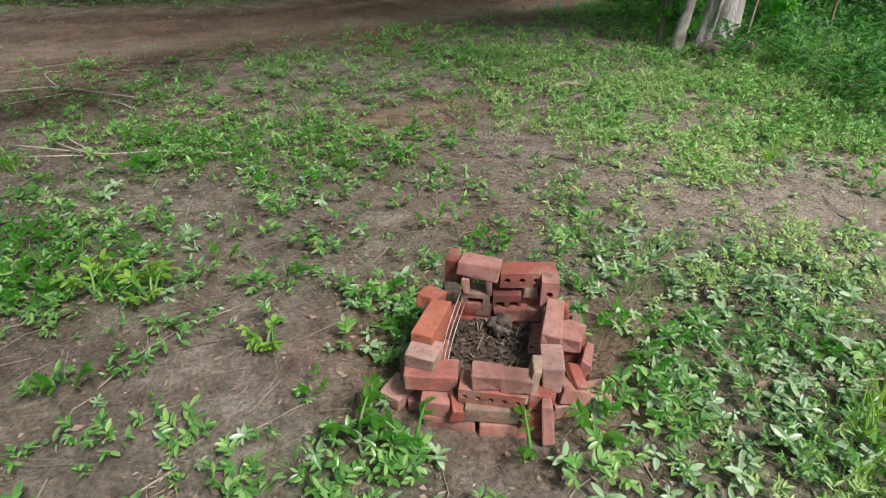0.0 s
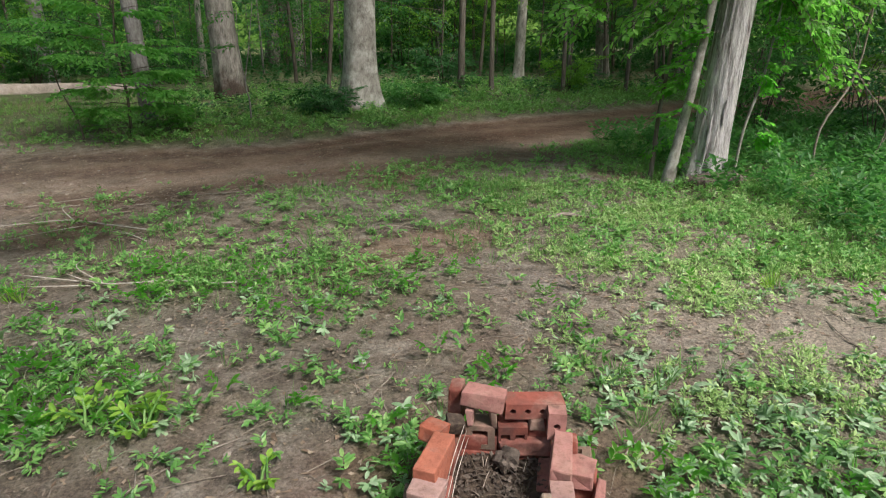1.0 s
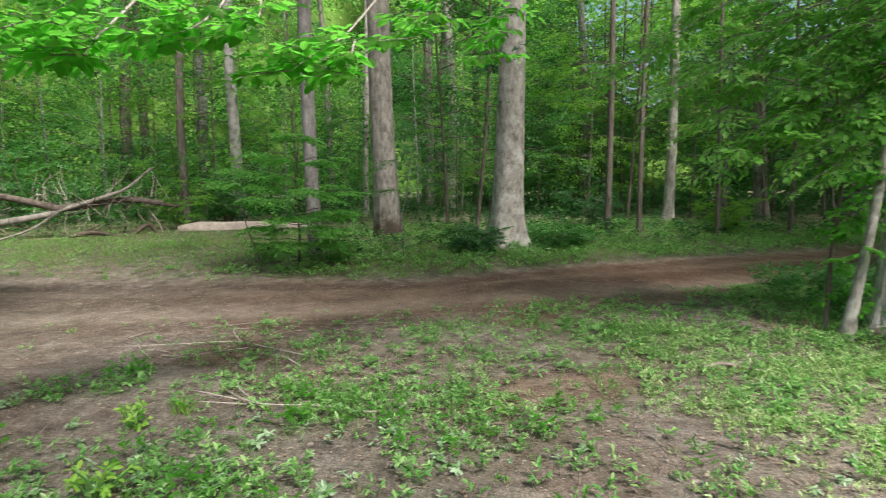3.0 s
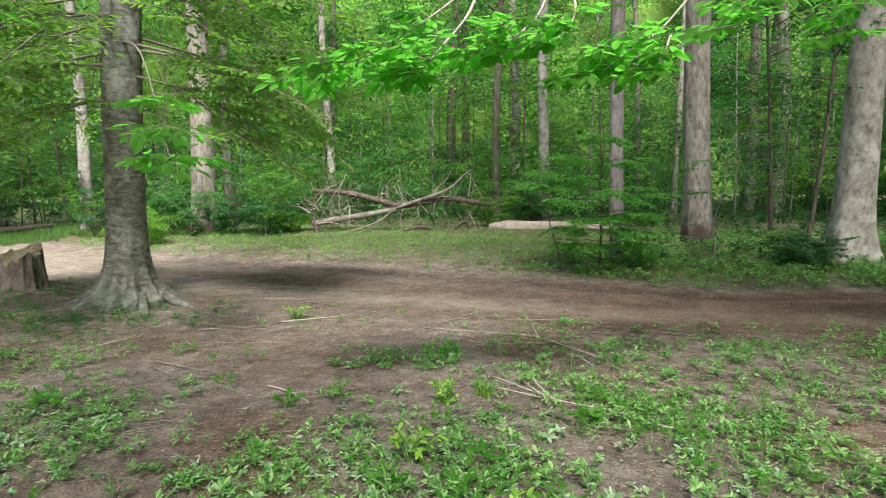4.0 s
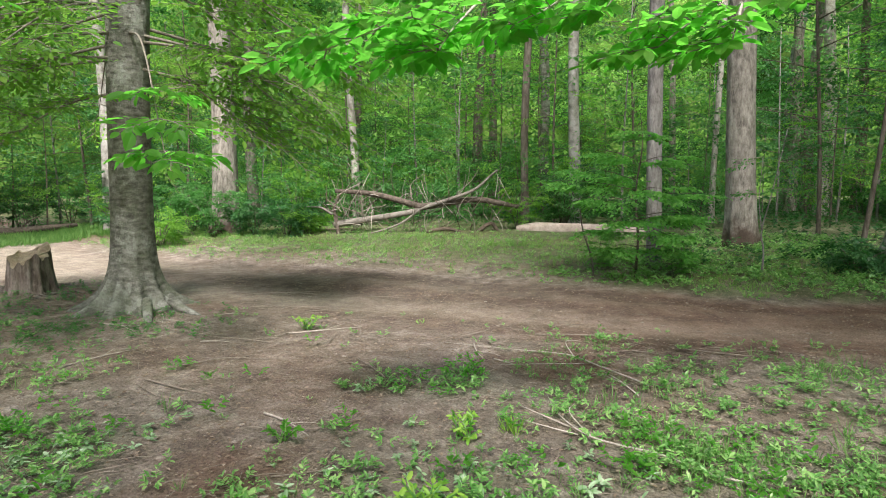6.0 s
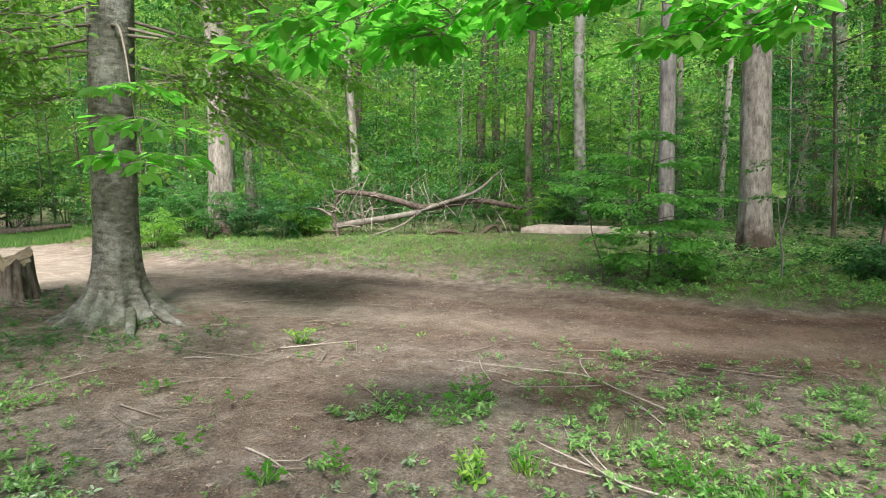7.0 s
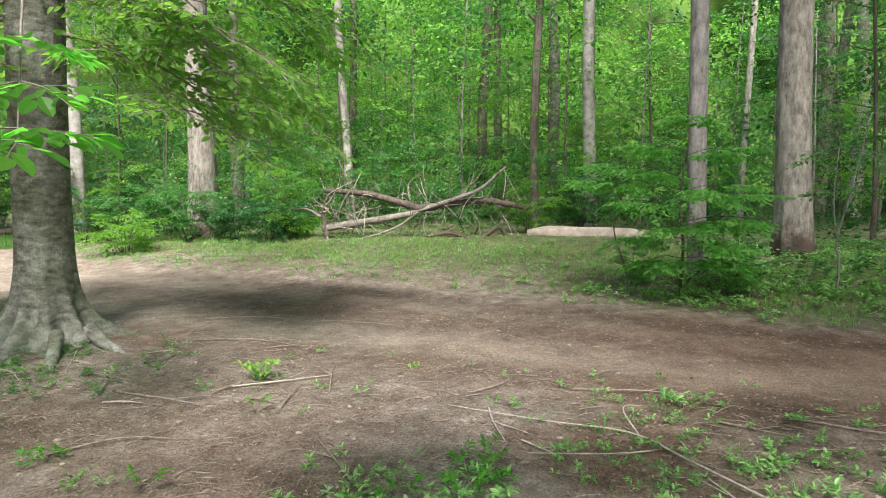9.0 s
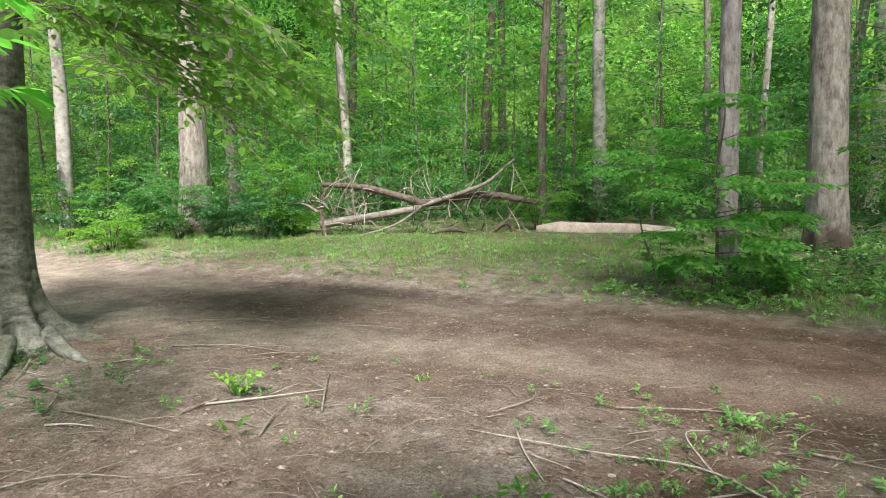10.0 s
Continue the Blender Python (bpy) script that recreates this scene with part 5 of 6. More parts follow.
def tuft_template(rng, blades):
    P, D, U = [], [], []
    for i in range(blades):
        a = rng.uniform(0, 2 * math.pi)
        o = rng.uniform(0, 0.25)
        P.append((0, o * math.cos(a), o * math.sin(a)))
        D.append((1, rng.uniform(0.15, 0.9) * math.cos(a), rng.uniform(0.15, 0.9) * math.sin(a)))
        U.append((0.1, math.cos(a), math.sin(a)))
    return np.array(P), unit(np.array(D)), unit(np.array(U)), []


HERBS = [plant_template(_r, s, n, 1.0, l) for s, n, l in ((1, 6, 0.1), (2, 4, 0.0), (3, 4, 0.15), (1, 8, 0.25), (2, 6, -0.1), (4, 4, 0.1))]
WEEDS = [plant_template(_r, s, n, 0.8, l) for s, n, l in ((1, 12, 0.35), (2, 9, 0.4), (3, 8, 0.2))]
SEEDLINGS = [seedling_template(_r, n, q) for n, q in ((2, 3), (3, 3), (4, 2), (3, 4), (5, 3), (2, 4))]
TUFTS = [tuft_template(_r, n) for n in (7, 10, 13)]


def sown(rng, box, density, weight, n_most=60000):
    """Random places in a box, kept by a weight that depends on the place."""
    x0, y0, x1, y1 = box
    n = min(int((x1 - x0) * (y1 - y0) * density), n_most)
    x, y = rng.uniform(x0, x1, n), rng.uniform(y0, y1, n)
    k = rng.random(n) < weight(x, y)
    x, y = x[k], y[k]
    return np.stack([x, y, height(x, y) - 0.005], -1)


def in_pit(x, y):
    dx, dy = x - 0.178, y - 1.545
    c, s = math.cos(radians(10)), math.sin(radians(10))
    return (np.abs(c * dx - s * dy) < 0.27) & (np.abs(s * dx + c * dy) < 0.31)


def stuff(name, label, category, v, f, material):
    return tagged(new(name, mesh_of(name, v, f, material, False)), label, category, kind="stuff")


def plants(rng, p, sizes, templates, leaf_share, near, shape, lean=14.0):
    n = len(p)
    s = Sprays(rng, p, rng.uniform(0, 360, n), 90 - np.abs(rng.normal(0, lean, n)), sizes, templates, 180)
    return s.leaves(np.asarray(sizes) * leaf_share, near, shape)


rng = np.random.default_rng(101)
NEAR_BOX, MID_BOX = (-4.5, 0.5, 3.4, 3.4), (-8.5, 0.8, 6.0, 9.5)
p = sown(rng, NEAR_BOX, 160, lambda x, y: cover(x, y) * (1 - 0.5 * smooth(0.5, 1.1, x)) * ~in_pit(x, y))
n = len(p)
v, f = plants(rng, p, rng.uniform(0.04, 0.105, n), SEEDLINGS, 0.42, True, 0.38, 16)
stuff("seedlings", "green broad-leaved seedlings scattered over bare soil", "plants", v, f, HERB)
p = sown(rng, NEAR_BOX, 330, lambda x, y: (cover(x, y) * (0.25 + 0.5 * smooth(0.2, 1.0, x))) * ~in_pit(x, y))
n = len(p)
v, f = plants(rng, p, rng.uniform(0.03, 0.065, n), HERBS, 0.8, True, 0.4, 35)
stuff("trodden_plants", "trodden weeds lying flat on the soil, sky sheen in their pale colour", "plants", v, f, HERB_PALE)
p = sown(rng, MID_BOX, 170, lambda x, y: np.where((y > 3.4) | (x < -4.5) | (x > 3.4), cover(x, y) * 0.9, 0))
n = len(p)
v, f = plants(rng, p, rng.uniform(0.04, 0.10, n), SEEDLINGS, 0.42, True, 0.4, 16)
stuff("seedlings", "low green seedlings along the edge of the clearing", "plants", v, f, HERB)
p = sown(rng, (-8.5, 0.5, 6.0, 10), 240, lambda x, y: np.clip(cover(x, y) - 0.05, 0, 1) * (0.12 + 0.88 * smooth(0.2, 0.7, ripple(x, y, 0.8, 6.0))) * np.where(y < 3.2, 0.5, 1.0) * ~in_pit(x, y))
n = len(p)
v, f = plants(rng, p, rng.uniform(0.05, 0.14, n), TUFTS, 1.0, False, 0.04, 10)
stuff("grass", "thin green grass tufts growing on the soil", "grass", v, f, GRASS)
# grass on the far side of the bend, and short growth round the grey tree's foot and the stump
p = sown(rng, (-24.5, 3.0, -18.8, 9.0), 130, lambda x, y: smooth(-18.9, -19.9, x + 0.25 * np.sin(y)))
n = len(p)
v, f = plants(rng, p, rng.uniform(0.1, 0.22, n), TUFTS, 1.0, False, 0.09, 12)
stuff("grass", "green grass beyond the bend of the track", "grass", v, f, GRASS)
p = sown(rng, (-11.6, 1.0, -5.8, 4.2), 420, lambda x, y: (0.75 * np.exp(-((x + 7.5) ** 2 + (y - 2.6) ** 2) / 0.9) + 0.6 * np.exp(-((x + 9.7) ** 2 + (y - 2.5) ** 2) / 0.9)) * (0.3 + 0.7 * smooth(-0.2, 0.5, ripple(x, y, 0.4, 23.0))))
n = len(p)
v, f = plants(rng, p, rng.uniform(0.03, 0.09, n), HERBS, 0.55, False, 0.3, 25)
stuff("moss_and_herbs", "short dark green herbs round the foot of the tree", "plants", v, f, LEAF)
p = sown(rng, (-6.0, -4.0, 6.0, 0.85), 120, lambda x, y: (0.25 + 0.75 * smooth(-0.1, 0.6, ripple(x, y, 0.7, 31.0))) * smooth(0.9, 0.2, y + 0.3 * ripple(x, y, 0.3, 3.0)))
n = len(p)
v, f = plants(rng, p, rng.uniform(0.04, 0.1, n), HERBS, 0.55, False, 0.4)
stuff("seedlings", "thin scatter of green seedlings over trodden soil", "plants", v, f, HERB)
# upright leafy seedlings that stand above the rest
p = sown(rng, (-5.5, 0.8, 3.2, 4.2), 26, lambda x, y: np.clip(0.1 + 1.3 * cover(x, y), 0, 1) * np.where(x < 0.8, 1.0, 0.35) * ~in_pit(x, y) * (0.25 + 0.75 * smooth(-0.2, 0.5, ripple(x, y, 0.6, 12.0))))
n = len(p)
v, f = plants(rng, p, rng.uniform(0.08, 0.16, n), SEEDLINGS, 0.33, True, 0.42, 12)
stuff("upright_seedlings", "fresh yellow-green upright seedlings with broad leaves", "plants", v, f, LEAF_NEAR)
# weeds under the shaggy tree
p = sown(rng, (2.3, 3.2, 9.5, 11), 46, lambda x, y: smooth(2.6, 3.4, x + 0.15 * (y - 5)) * smooth(3.6, 4.6, y + 0.25 * (x - 3)) * (before_road(x, y) > 0.2))
n = len(p)
v, f = plants(rng, p, rng.uniform(0.14, 0.38, n), WEEDS, 0.30, False, 0.42, 18)
stuff("weeds", "tall lush green weeds under the shaggy tree", "plants", v, f, LEAF)
# fine pale-green weeds over the sunny side of the clearing
p = sown(rng, (0.5, 0.9, 6.0, 6.3), 620, lambda x, y: smooth(0.4, 1.3, x + 0.2 * (y - 2)) * (0.13 + 0.87 * smooth(0.0, 0.45, ripple(x, y, 0.55, 3.0) + 0.4 * ripple(x, y, 0.21, 5.0))) * bare(x, y) * ~in_pit(x, y))
n = len(p)
v, f = plants(rng, p, rng.uniform(0.03, 0.085, n), SEEDLINGS, 0.4, False, 0.34, 28)
stuff("fine_weeds", "fine yellowish-green weeds over the sunny soil", "plants", v, f, FINE_WEED)
# the bright grass verge beyond the track, and the herbs of the wood floor
p = sown(rng, (-20, 4.5, 8, 17), 150, lambda x, y: smooth(0.0, 0.5, past_road(x, y)) * smooth(4.6, 2.4, past_road(x, y)) * np.where(x < -4.5, 0.22 + 0.78 * smooth(0.6, 2.2, past_road(x, y) + 0.5 * ripple(x, y, 0.6, 11.0)), 0.8) * (0.6 + 0.6 * ripple(x, y, 0.9, 7.0)) * (1 - 0.7 * np.exp(-((x + 7) / 2.2) ** 2 - ((y - 9.3) / 1.2) ** 2)))
n = len(p)
v, f = plants(rng, p, rng.uniform(0.05, 0.12, n), TUFTS, 1.0, False, 0.07, 12)
stuff("grass", "bright sunlit grass verge along the wood", "grass", v, f, VERGE)
p = sown(rng, (-18, 5, 10, 18), 100, lambda x, y: smooth(-0.1, 0.4, past_road(x, y)) * smooth(7.0, 3.0, past_road(x, y)) * np.where(x < -5.5, 0.3, 0.9) * (0.5 + 0.5 * ripple(x, y, 0.9, 2.0)))
n = len(p)
v, f = plants(rng, p, rng.uniform(0.06, 0.17, n) * np.where(p[:, 0] < -5.5, 0.6, 1.0), SEEDLINGS, 0.42, False, 0.5)
stuff("verge_herbs", "leafy green herbs along the edge of the wood", "plants", v, f, HERB)
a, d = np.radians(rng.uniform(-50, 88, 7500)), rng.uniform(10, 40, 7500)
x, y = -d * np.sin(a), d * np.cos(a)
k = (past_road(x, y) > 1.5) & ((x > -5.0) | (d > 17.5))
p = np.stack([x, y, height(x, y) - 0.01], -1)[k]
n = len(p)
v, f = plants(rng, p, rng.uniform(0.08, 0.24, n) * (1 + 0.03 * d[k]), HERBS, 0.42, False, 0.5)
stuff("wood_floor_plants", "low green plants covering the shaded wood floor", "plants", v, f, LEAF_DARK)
# shrubs along the wood's edge and behind the fallen tree
a, d = np.radians(rng.uniform(20, 96, 2100)), rng.uniform(13.5, 27, 2100)
x, y = -d * np.sin(a), d * np.cos(a)
k = ((past_road(x, y) > 2.3) | (x < -23)) & ~((np.degrees(a) < 62) & (d < 17.0))
z = height(x, y) + 0.1 + 2.2 * rng.random(2100) ** 1.3
p = np.stack([x, y, z], -1)[k]
n = len(p)
v, f = Sprays(rng, p, rng.uniform(0, 360, n), rng.uniform(-20, 40, n), rng.uniform(0.5, 0.9, n)).leaves(0.085)
stuff("shrubs", "tangled green shrubs at the edge of the wood", "shrub", v, f, LEAF)

# single plants that stand out
def lone_plant(x, y, tall, template, share, material, label, shape=0.5, copies=1):
    t = thing("seedling", label, "plant", on(x, y, -0.005) and pose(*on(x, y, -0.005)), "single seedlings")
    r2 = np.random.default_rng(int(abs(x * 100) + abs(y * 37)))
    s = Sprays(r2, np.zeros((copies, 3)) + r2.normal(0, 0.02 * (copies > 1), (copies, 3)) * np.array((1, 1, 0)), r2.uniform(0, 360, copies), 90 - np.abs(r2.normal(0, 15, copies)), tall * r2.uniform(0.8, 1.1, copies), [template], 180)
    v, f = s.leaves(tall * share, True, shape)
    part("leaves", mesh_of("leaves", v, f, material, False), t)
    if not template[3]:
        return
    v, f = s.twigs()
    tagged(part("stalk", mesh_of("stalk", v, f, HERB), t), kind="stuff")


for x, y, tall, i, m, label, c in (
        (-5.57, 4.1, 0.16, 2, LIME, "bright green sprig alone on the bare soil", 3), (-4.9, 5.1, 0.06, 1, LIME, "tiny yellow-green seedling on bare soil", 2),
        (-0.05, 1.26, 0.17, 1, LEAF_NEAR, "leafy green seedling against the brick fire pit", 1), (0.3, 1.22, 0.13, 0, LEAF_NEAR, "small leafy plant before the fire pit", 1),
        (-1.13, 2.04, 0.17, 4, LIME, "yellow-green compound-leaved seedling on soil", 2), (-0.55, 1.72, 0.13, 1, LIME, "yellow-green seedling on bare soil", 2),
        (-1.35, 2.1, 0.16, 3, LIME, "yellow-green seedling on bare soil", 2), (-0.2, 1.35, 0.15, 5, LEAF_NEAR, "broad green seedling on bare soil", 2),
        (-2.17, 2.3, 0.18, 2, LIME, "leafy yellow-green seedling on bare soil", 3), (-2.0, 2.0, 0.16, 5, LEAF_NEAR, "broad green seedling on bare soil", 2),
        (-3.35, 2.35, 0.14, 3, LEAF_NEAR, "upright green seedling on bare soil", 2), (-2.6, 3.1, 0.14, 4, LIME, "yellow-green seedling on bare soil", 2)):
    lone_plant(x, y, tall, SEEDLINGS[i], 0.3, m, label, 0.44, c)

for x, y, tall in ((1.32, 1.27, 0.12), (1.42, 1.32, 0.13), (1.2, 1.12, 0.10), (1.5, 1.4, 0.1), (2.1, 3.4, 0.12), (-2.4, 3.3, 0.12)):
    lone_plant(x, y, tall, TUFTS[2], 1.0, LIME, "bright yellow-green grass tuft on the soil", 0.05, 3)
# dead leaves and small twigs over all the soil
p = sown(rng, (-12, 0.4, 6, 12), 300, lambda x, y: 0.42 + 0.6 * np.exp(-((x + 9.9) ** 2 + (y - 2.4) ** 2) / 0.8) + 0.45 * smooth(0.0, 0.8, ripple(x, y, 0.7, 9.0)) + 0.0 * x)
p = p[~in_pit(p[:, 0], p[:, 1])]
n = len(p)
a = rng.uniform(0, 2 * np.pi, n)
v, f = leaf_arrays(p + np.array((0, 0, 0.010)), np.stack([np.cos(a), np.sin(a), rng.normal(0, 0.12, n)], -1), np.stack([rng.normal(0, 0.3, n), rng.normal(0, 0.3, n), np.ones(n)], -1),
                   rng.uniform(0.012, 0.05, n), rng.uniform(0.008, 0.025, n))
stuff("leaf_litter", "dry brown dead leaves scattered on the soil", "leaf litter", v, f, DEAD_LEAF)
p = sown(rng, (-8.0, 0.4, 4.0, 6.8), 600, lambda x, y: 0.35 + 0.5 * smooth(-0.2, 0.6, ripple(x, y, 0.45, 19.0)))
p = p[~in_pit(p[:, 0], p[:, 1])]
n = len(p)
a = rng.uniform(0, 2 * np.pi, n)
v, f = leaf_arrays(p + np.array((0, 0, 0.009)), np.stack([np.cos(a), np.sin(a), rng.normal(0, 0.15, n)], -1), np.stack([rng.normal(0, 0.4, n), rng.normal(0, 0.4, n), np.ones(n)], -1),
                   rng.uniform(0.006, 0.026, n), rng.uniform(0.003, 0.010, n))
stuff("leaf_crumbs", "fine pale dry leaf crumbs and bark bits on the soil", "leaf litter", v, f, PALE_LITTER)
p = sown(rng, (-11, 0.4, 6, 10), 70, lambda x, y: 0.15 + 0.55 * smooth(-0.2, 0.6, before_road(x, y)))
p = p[~in_pit(p[:, 0], p[:, 1])]
bits = []
for o in p:
    a, ln = rng.uniform(0, 2 * np.pi), rng.uniform(0.05, 0.26)
    c = np.array((math.cos(a), math.sin(a), 0)) * ln
    w = rng.uniform(0.001, 0.0032)
    bits.append(tube([o + np.array((0, 0, 0.008)), o + c * 0.5 + np.array((rng.normal(0, 0.015), rng.normal(0, 0.015), 0.014)), o + c + np.array((0, 0, 0.008))], [w, w, w * 0.5], 3))
v, f = joined(bits)
stuff("fallen_twigs", "thin dry twigs scattered on the soil", "twigs", v, f, STICK)
# chips of bark and rotten wood round the stump
bits = []
for i in range(90):
    a, d = rng.uniform(0, 2 * np.pi), 0.3 + abs(rng.normal(0, 0.35))
    x, y, b, ln = -10.35 + d * math.cos(a), 2.85 + d * math.sin(a), rng.uniform(0, np.pi), rng.uniform(0.04, 0.16)
    c = np.array((math.cos(b), math.sin(b), rng.normal(0, 0.15))) * ln
    o = np.array((x, y, float(height(x, y)) + 0.012))
    bits.append(tube([o, o + c * 0.5 + np.array((0, 0, 0.008)), o + c], [0.006, 0.012, 0.005], 4))
v, f = joined(bits)
stuff("wood_chips", "grey-brown chips of rotten wood round the stump", "wood chips", v, f, DEAD_WOOD)
# crumbs of soil
bits = []
for o in sown(rng, (-7, 0.6, 4, 6.5), 45, lambda x, y: 0.5 * (before_road(x, y) > 0) + 0.0 * x):
    r0 = rng.uniform(0.004, 0.016)
    bits.append(tube([o + np.array((0, 0, -r0 * 0.4)), o + np.array((0, 0, r0 * 0.3)), o + np.array((0, 0, r0 * 0.8))], [r0, r0 * 0.9, r0 * 0.15], 5, lambda b, i: 1 + 0.3 * math.sin(2 * b + r0 * 900)))
v, f = joined(bits)
stuff("soil_crumbs", "loose brown crumbs of soil", "soil", v, f, wood_material("crumb", (0.09, 0.065, 0.052), (0.24, 0.18, 0.145), 60.0))
# small stones
bits = []
for o in sown(rng, (-9, 0.6, 5, 9), 5, lambda x, y: 0.8 + 0.0 * x):
    r0 = rng.uniform(0.006, 0.022)
    bits.append(tube([o + np.array((0, 0, -r0 * 0.4)), o, o + np.array((0, 0, r0 * 0.5)), o + np.array((0, 0, r0 * 0.7))], [r0 * 0.8, r0, r0 * 0.8, r0 * 0.1], 6, lambda b, i: 1 + 0.25 * math.sin(2 * b + r0 * 900)))
v, f = joined(bits)
stuff("pebbles", "small pale stones lying on the soil", "stones", v, f, wood_material("stone", (0.20, 0.16, 0.13), (0.42, 0.36, 0.31), 40.0))


# ---- the brick fire pit ----
BL, BW, BH = 0.197, 0.092, 0.058


def solid_brick(size, seed, material):
    """A worn brick: corners knocked out of true, edges rounded, an arris or two chipped."""
    bm = bmesh.new()
    bmesh.ops.create_cube(bm, size=1.0)
    bmesh.ops.scale(bm, verts=bm.verts, vec=size)
    rr = random.Random(seed)
    for vert in bm.verts:
        vert.co += Vector((rr.gauss(0, 0.005), rr.gauss(0, 0.004), rr.gauss(0, 0.003)))
    bmesh.ops.bevel(bm, geom=list(bm.edges), offset=0.006, segments=2, affect="EDGES", profile=0.6)
    for vert in bm.verts:
        vert.co *= 1 + rr.gauss(0, 0.008)
    me = bpy.data.meshes.new("brick")
    bm.to_mesh(me)
    bm.free()
    me.materials.append(material)
    return me


def cored_brick(size, across, hole, material, corners=8):
    """A brick with a row of holes through its x-z face, from front to back."""
    (bl, bw, bh), cw = size, size[0] / across
    edge = [(-0.5, -0.5), (0, -0.5), (0.5, -0.5), (0.5, 0), (0.5, 0.5), (0, 0.5), (-0.5, 0.5), (-0.5, 0)]
    v, f = [], []
    for i in range(across):
        cx, b = (i + 0.5) * cw - bl / 2, len(v)
        for y in (-bw / 2, bw / 2):
            for ex, ez in edge:
                v.append((cx + ex * cw, y, ez * bh))
            for ex, ez in edge:
                k = math.hypot(ex, ez) if corners == 8 else max(abs(ex), abs(ez))
                v.append((cx + hole * ex / k, y, hole * ez / k))
        for q in range(8):
            w = (q + 1) % 8
            f.append((b + q, b + w, b + 8 + w, b + 8 + q))
            f.append((b + 16 + w, b + 16 + q, b + 24 + q, b + 24 + w))
            f.append((b + 8 + q, b + 8 + w, b + 24 + w, b + 24 + q))
    for s in (-1, 1):
        b = len(v)
        v += [(s * bl / 2, -bw / 2, -bh / 2), (s * bl / 2, bw / 2, -bh / 2), (s * bl / 2, bw / 2, bh / 2), (s * bl / 2, -bw / 2, bh / 2)]
        v += [(-bl / 2, -bw / 2, s * bh / 2), (bl / 2, -bw / 2, s * bh / 2), (bl / 2, bw / 2, s * bh / 2), (-bl / 2, bw / 2, s * bh / 2)]
        f += [(b, b + 1, b + 2, b + 3), (b + 4, b + 5, b + 6, b + 7)]
    return mesh_of("brick", v, f, material, False)


def fire_pit():
    t = thing("fire_pit", "small fire pit of loosely stacked old red bricks", "fire pit", pose(0.178, 1.545, 0.0, 0, 0, -10))
    rr = random.Random(2)
    flat, edge = (BL, BW, BH), (BL, BH, BW)
    red = [solid_brick((BL * k, BW, BH), 1 + i, BRICK) for i, k in enumerate((1.0, 0.97, 0.94))]

    def lay(me, x, y, z, turn=0.0, lean=0.0, tip=0.0, label="", wobble=1.0):
        ob = part("brick", me, t, label)
        ob.matrix_basis = pose(x + wobble * rr.gauss(0, 0.003), y + wobble * rr.gauss(0, 0.003), z, lean + wobble * rr.gauss(0, 1.3), tip + wobble * rr.gauss(0, 1.2), turn + wobble * rr.gauss(0, 3.0))

    def own(size, x, y, z, turn=0.0, lean=0.0, tip=0.0, material=BRICK, label=""):
        lay(solid_brick(size, rr.randrange(1000), material), x, y, z, turn, lean, tip, label, 0.6)
    # three flat courses carry the rim
    for c in range(3):
        z, off = 0.005 + 0.06 * c, 0.045 * (c % 2)
        for k in range(2):
            lay(red[(c + k) % 3], -0.185 + 0.008 * c, -0.06 + 0.2 * k + off, z, 88)
            if c < 2:
                lay(red[(c + k + 1) % 3], 0.205, -0.08 + 0.2 * k + off, z, 91)
            lay(red[k], -0.09 + 0.2 * k + off, 0.275 - 0.004 * c, z, 4)
    own((0.2, 0.085, BH), 0.11, -0.182, 0.008, 2)
    own((0.16, 0.085, BH), -0.08, -0.182, 0.008, -3, material=PINK)
    own((0.19, 0.085, BH), 0.05, -0.178, 0.068, 1, material=SOOTY, label="sooty tan brick in the front course")
    own((0.075, 0.085, BH), 0.175, -0.18, 0.066, 8)
    own((0.07, 0.08, 0.055), -0.06, -0.2, 0.07, 20, 12, 18, label="red brick end tilted out of the course")
    own((0.1, 0.085, BH), -0.13, -0.175, 0.068, -2, material=PINK)
    # front rim: a brick with a row of round holes, a plain end beside it, two halves on top
    lay(cored_brick((0.2, 0.085, BH), 5, 0.0085, BRICK), 0.045, -0.165, 0.127, -2, label="red brick with a row of round holes")
    own((0.075, 0.085, BH), 0.184, -0.17, 0.125, 4)
    own((0.095, 0.06, 0.055), 0.026, -0.175, 0.187, -2, 4, 1, PINK, "short broken brick end")
    own((0.088, 0.06, 0.05), 0.116, -0.178, 0.184, -4, 2, -2, BRICK, "short broken brick end")
    own((0.17, 0.09, BH), -0.148, -0.135, 0.127, 3, 0, 0, BRICK)
    own((0.1, 0.085, 0.056), -0.178, -0.105, 0.187, -6, 3, 4, PINK, "faded pink brick end on the corner")
    own((0.034, 0.085, 0.125), 0.158, -0.155, 0.175, 6, -4, 9, SOOTY, "broken tan brick leaning on its edge")
    own((0.034, 0.06, 0.15), 0.217, -0.222, 0.08, 8, -5, -4, PINK, "faded slab standing against the corner")
    # left rim: an orange brick on edge, a half behind it, a dark stone
    own((0.185, 0.07, BW), -0.172, 0.005, 0.205, 83, 0, 0, ORANGE, "orange-red brick set on edge")
    own((0.085, 0.075, 0.05), -0.196, 0.14, 0.225, 70, 4, 8, ORANGE, "short orange brick end")
    own((0.06, 0.055, 0.05), -0.135, 0.205, 0.215, 30, 10, 10, ASH, "dark grey stone among the bricks")
    own((0.03, 0.09, 0.13), -0.25, -0.05, 0.06, 6, 0, 6, SOOTY, "tan slab standing against the wall")
    own((0.1, 0.085, BH), -0.265, -0.12, 0.022, 65, 0, 0, PINK)
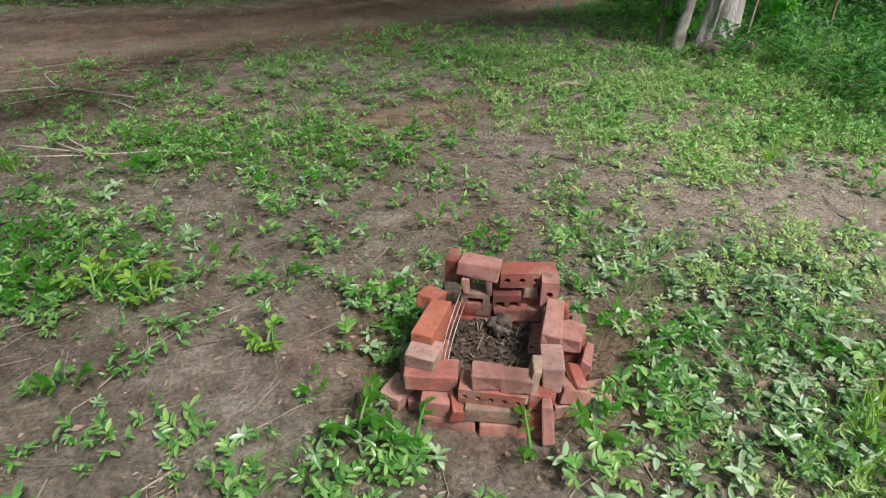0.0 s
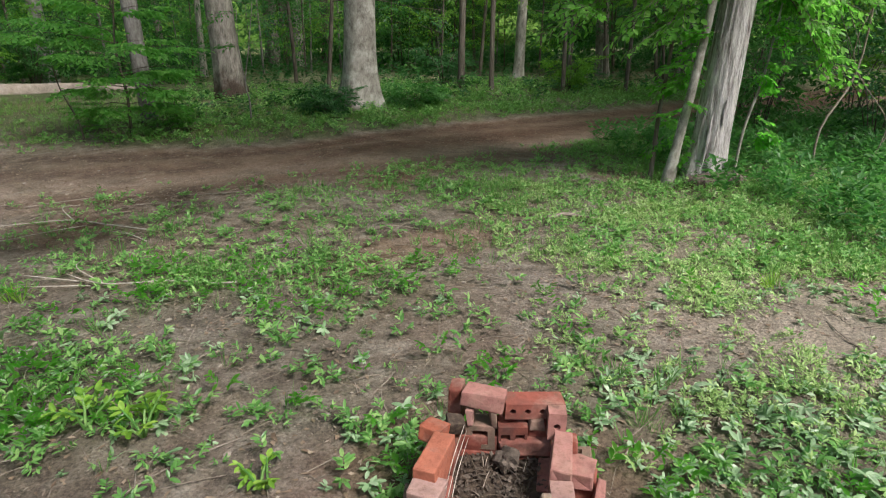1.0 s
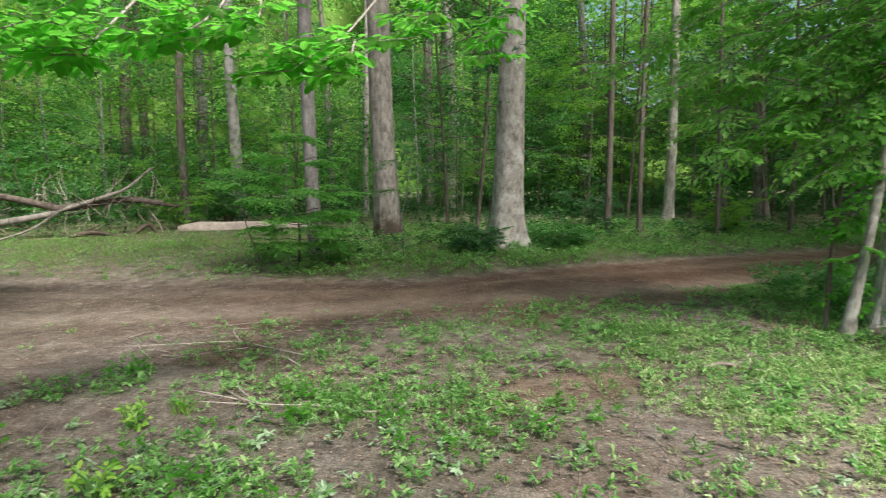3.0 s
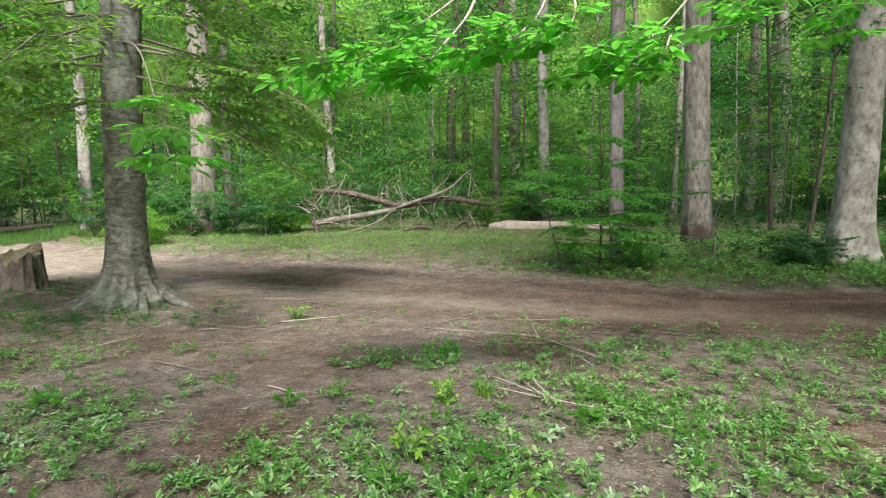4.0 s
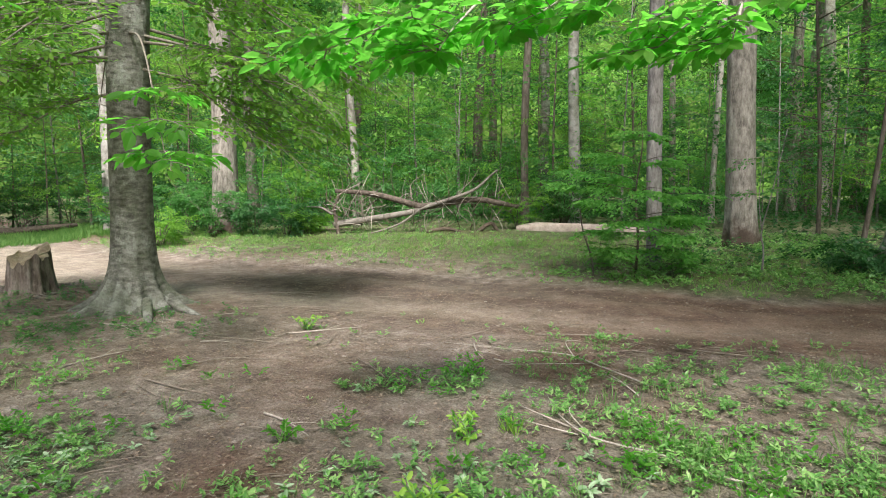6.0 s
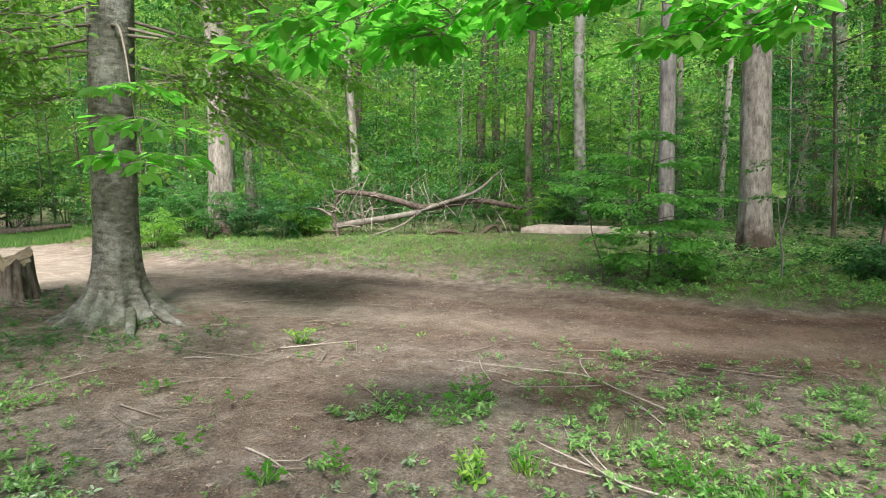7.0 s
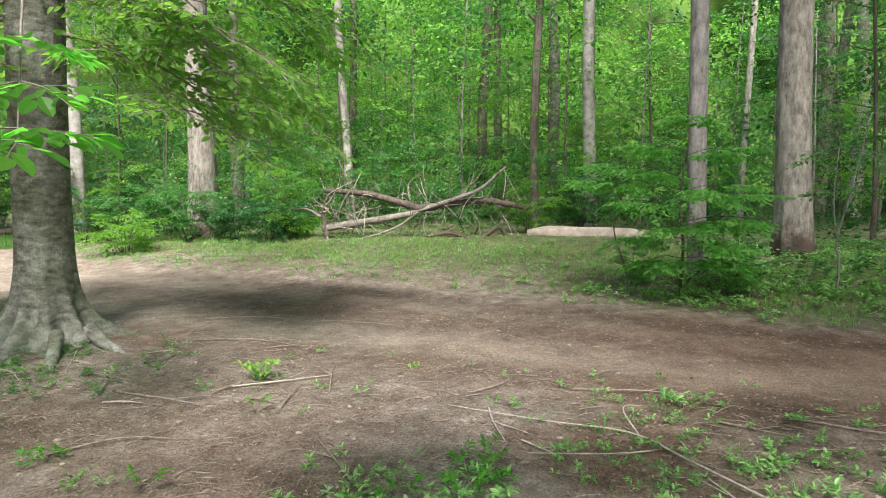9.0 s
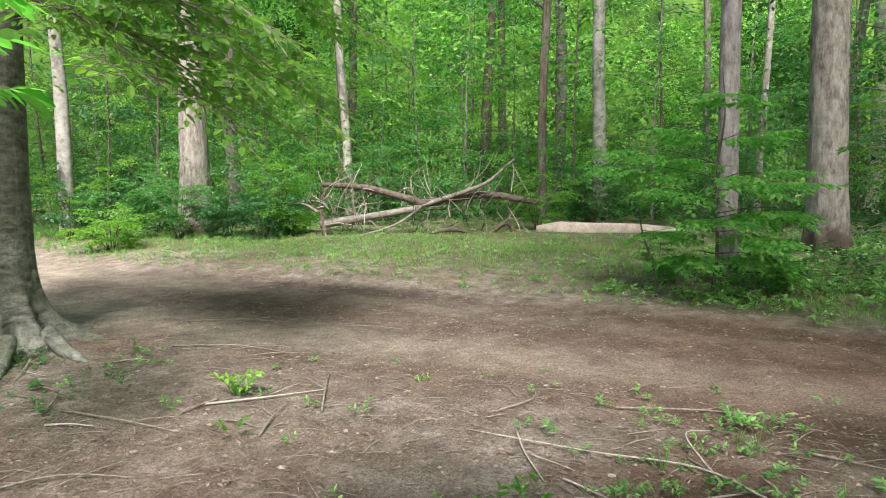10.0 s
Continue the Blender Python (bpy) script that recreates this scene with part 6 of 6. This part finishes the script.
    # right rim: two bricks on edge
    own((0.2, 0.066, BW), 0.22, 0.07, 0.205, 89, 0, 0, PINK, "faded pink brick set on edge")
    own((0.125, 0.066, BW), 0.218, -0.105, 0.185, 93, 0, 1, PINK, "faded pink brick set on edge")
    # back: bricks with square holes facing in, a brick bridging two short posts, a brick with round holes
    lay(cored_brick((0.1, 0.075, 0.09), 1, 0.027, SOOTY, 4), -0.05, 0.262, 0.152, -2, label="sooty tan brick with a square hole")
    lay(cored_brick((0.1, 0.075, 0.09), 2, 0.016, BRICK, 4), 0.058, 0.272, 0.155, 4, label="red brick with two square holes")
    for x, m in ((-0.088, PINK), (-0.005, SOOTY)):
        own((0.022, 0.05, 0.062), x, 0.245, 0.228, 4, 0, 2, m, "short upright piece of brick")
    own((0.14, 0.07, 0.056), -0.045, 0.262, 0.288, -4, 0, 5, PINK, "faded pink brick bridging two short posts")
    own((0.05, 0.08, 0.13), -0.145, 0.315, 0.235, -6, 0, -3, BRICK, "dark red brick standing on end")
    lay(cored_brick((0.205, 0.08, BH), 4, 0.011, BRICK), 0.128, 0.3, 0.25, 9, label="red brick with a row of round holes")
    own((0.2, 0.06, 0.035), 0.11, 0.315, 0.205, 6)
    lay(cored_brick((0.06, 0.06, 0.1), 1, 0.012, PINK), 0.205, 0.25, 0.225, 3, label="upright brick end with a round hole")
    own((0.045, 0.05, 0.045), 0.138, 0.272, 0.205, 8, 0, 0, SOOTY)
    own((0.07, 0.07, 0.1), 0.15, 0.29, 0.14, 0)
    own((0.06, 0.08, 0.06), 0.24, 0.2, 0.18, 84)
    # loose bricks stacked outside one wall
    own(flat, 0.315, -0.055, 0.022, 28, 0, 0, PINK)
    own((0.12, BW, BH), 0.31, 0.1, 0.022, 84)
    own(flat, 0.29, 0.21, 0.022, 92)
    own((0.12, 0.03, 0.1), 0.325, 0.03, 0.095, 78, 12, 0, PINK, "faded slab leaning on the stack")
    own((0.09, 0.08, 0.05), 0.29, -0.075, 0.078, 12, 0, 14, PINK)
    own((0.05, 0.09, 0.03), 0.305, -0.06, 0.115, 30, 20, 25)
    own((0.11, 0.085, BH), 0.29, 0.125, 0.082, 86, 0, 0)
    own((0.1, 0.08, 0.05), 0.288, 0.11, 0.142, 80, 0, 3, PINK)
    lay(cored_brick((0.11, 0.055, 0.08), 2, 0.013, SOOTY, 4), 0.288, 0.205, 0.1, 86, 78, label="tan brick with square holes")
    # pale bent wires along the inner face of one wall
    for k in range(3):
        limb_part(t, [(-0.122 + 0.007 * k, -0.1, 0.2 - 0.03 * k), (-0.118 + 0.007 * k, 0.04, 0.206 - 0.028 * k), (-0.1 + 0.006 * k, 0.2, 0.225 - 0.03 * k)], [0.0014, 0.0016, 0.0012], PALE_TWIG, "wire", "pale bent grill wire", 5, 4)
    # ash, char, leaves and twigs on its floor
    n = 30
    g = np.linspace(-1, 1, n)
    X, Y = np.meshgrid(0.02 + g * 0.17, 0.045 + g * 0.21, indexing="ij")
    Z = 0.08 + 0.014 * ripple(X, Y, 0.08, 1.0) + 0.010 * ripple(X, Y, 0.03, 4.0)
    v = np.stack([X, Y, Z], -1).reshape(-1, 3)
    i, j = np.meshgrid(np.arange(n - 1), np.arange(n - 1), indexing="ij")
    f = np.stack([i * n + j, (i + 1) * n + j, (i + 1) * n + j + 1, i * n + j + 1], -1).reshape(-1, 4)
    part("ash_bed", mesh_of("ash_bed", v, f, ASH), t, "dark ash and char on the pit floor")
    r2 = np.random.default_rng(9)
    k = 420
    p = np.stack([r2.uniform(-0.13, 0.17, k), r2.uniform(-0.14, 0.23, k), np.full(k, 0.095)], -1) + r2.normal(0, 0.004, (k, 3))
    a = r2.uniform(0, 2 * np.pi, k)
    v, f = leaf_arrays(p, np.stack([np.cos(a), np.sin(a), r2.normal(0, 0.25, k)], -1), np.stack([r2.normal(0, 0.5, k), r2.normal(0, 0.5, k), np.ones(k)], -1), r2.uniform(0.01, 0.035, k), r2.uniform(0.006, 0.016, k))
    tagged(part("burnt_litter", mesh_of("burnt_litter", v, f, DEAD_DARK, False), t, "dark scraps of burnt leaves"), kind="stuff")
    for i in range(30):
        a, ln = rr.uniform(0, math.pi), rr.uniform(0.03, 0.1)
        x, y = rr.uniform(-0.08, 0.13), rr.uniform(-0.1, 0.19)
        c, s = math.cos(a) * ln / 2, math.sin(a) * ln / 2
        limb_part(t, [(x - c, y - s, 0.096), (x, y, 0.106), (x + c, y + s, 0.098)], [0.0025, 0.002, 0.0012], (DARK_WOOD, DEAD_DARK, STICK)[i % 3], "charred_twig", "", 4, 2)
    bm = bmesh.new()
    bmesh.ops.create_icosphere(bm, subdivisions=3, radius=0.042)
    for vert in bm.verts:
        q = vert.co * 60
        vert.co *= 1 + 0.22 * math.sin(q.x * 1.3 + 2 * math.sin(q.z)) * math.cos(q.y * 1.1) + 0.12 * math.sin(3.1 * q.y + q.z * 2.3)
    lump = bpy.data.meshes.new("char_lump")
    bm.to_mesh(lump)
    bm.free()
    lump.materials.append(DEAD_DARK)
    part("char_lump", lump, t, "grey-brown lump of burnt wood").matrix_basis = pose(0.05, 0.17, 0.115, 20, 35, 10)


fire_pit()
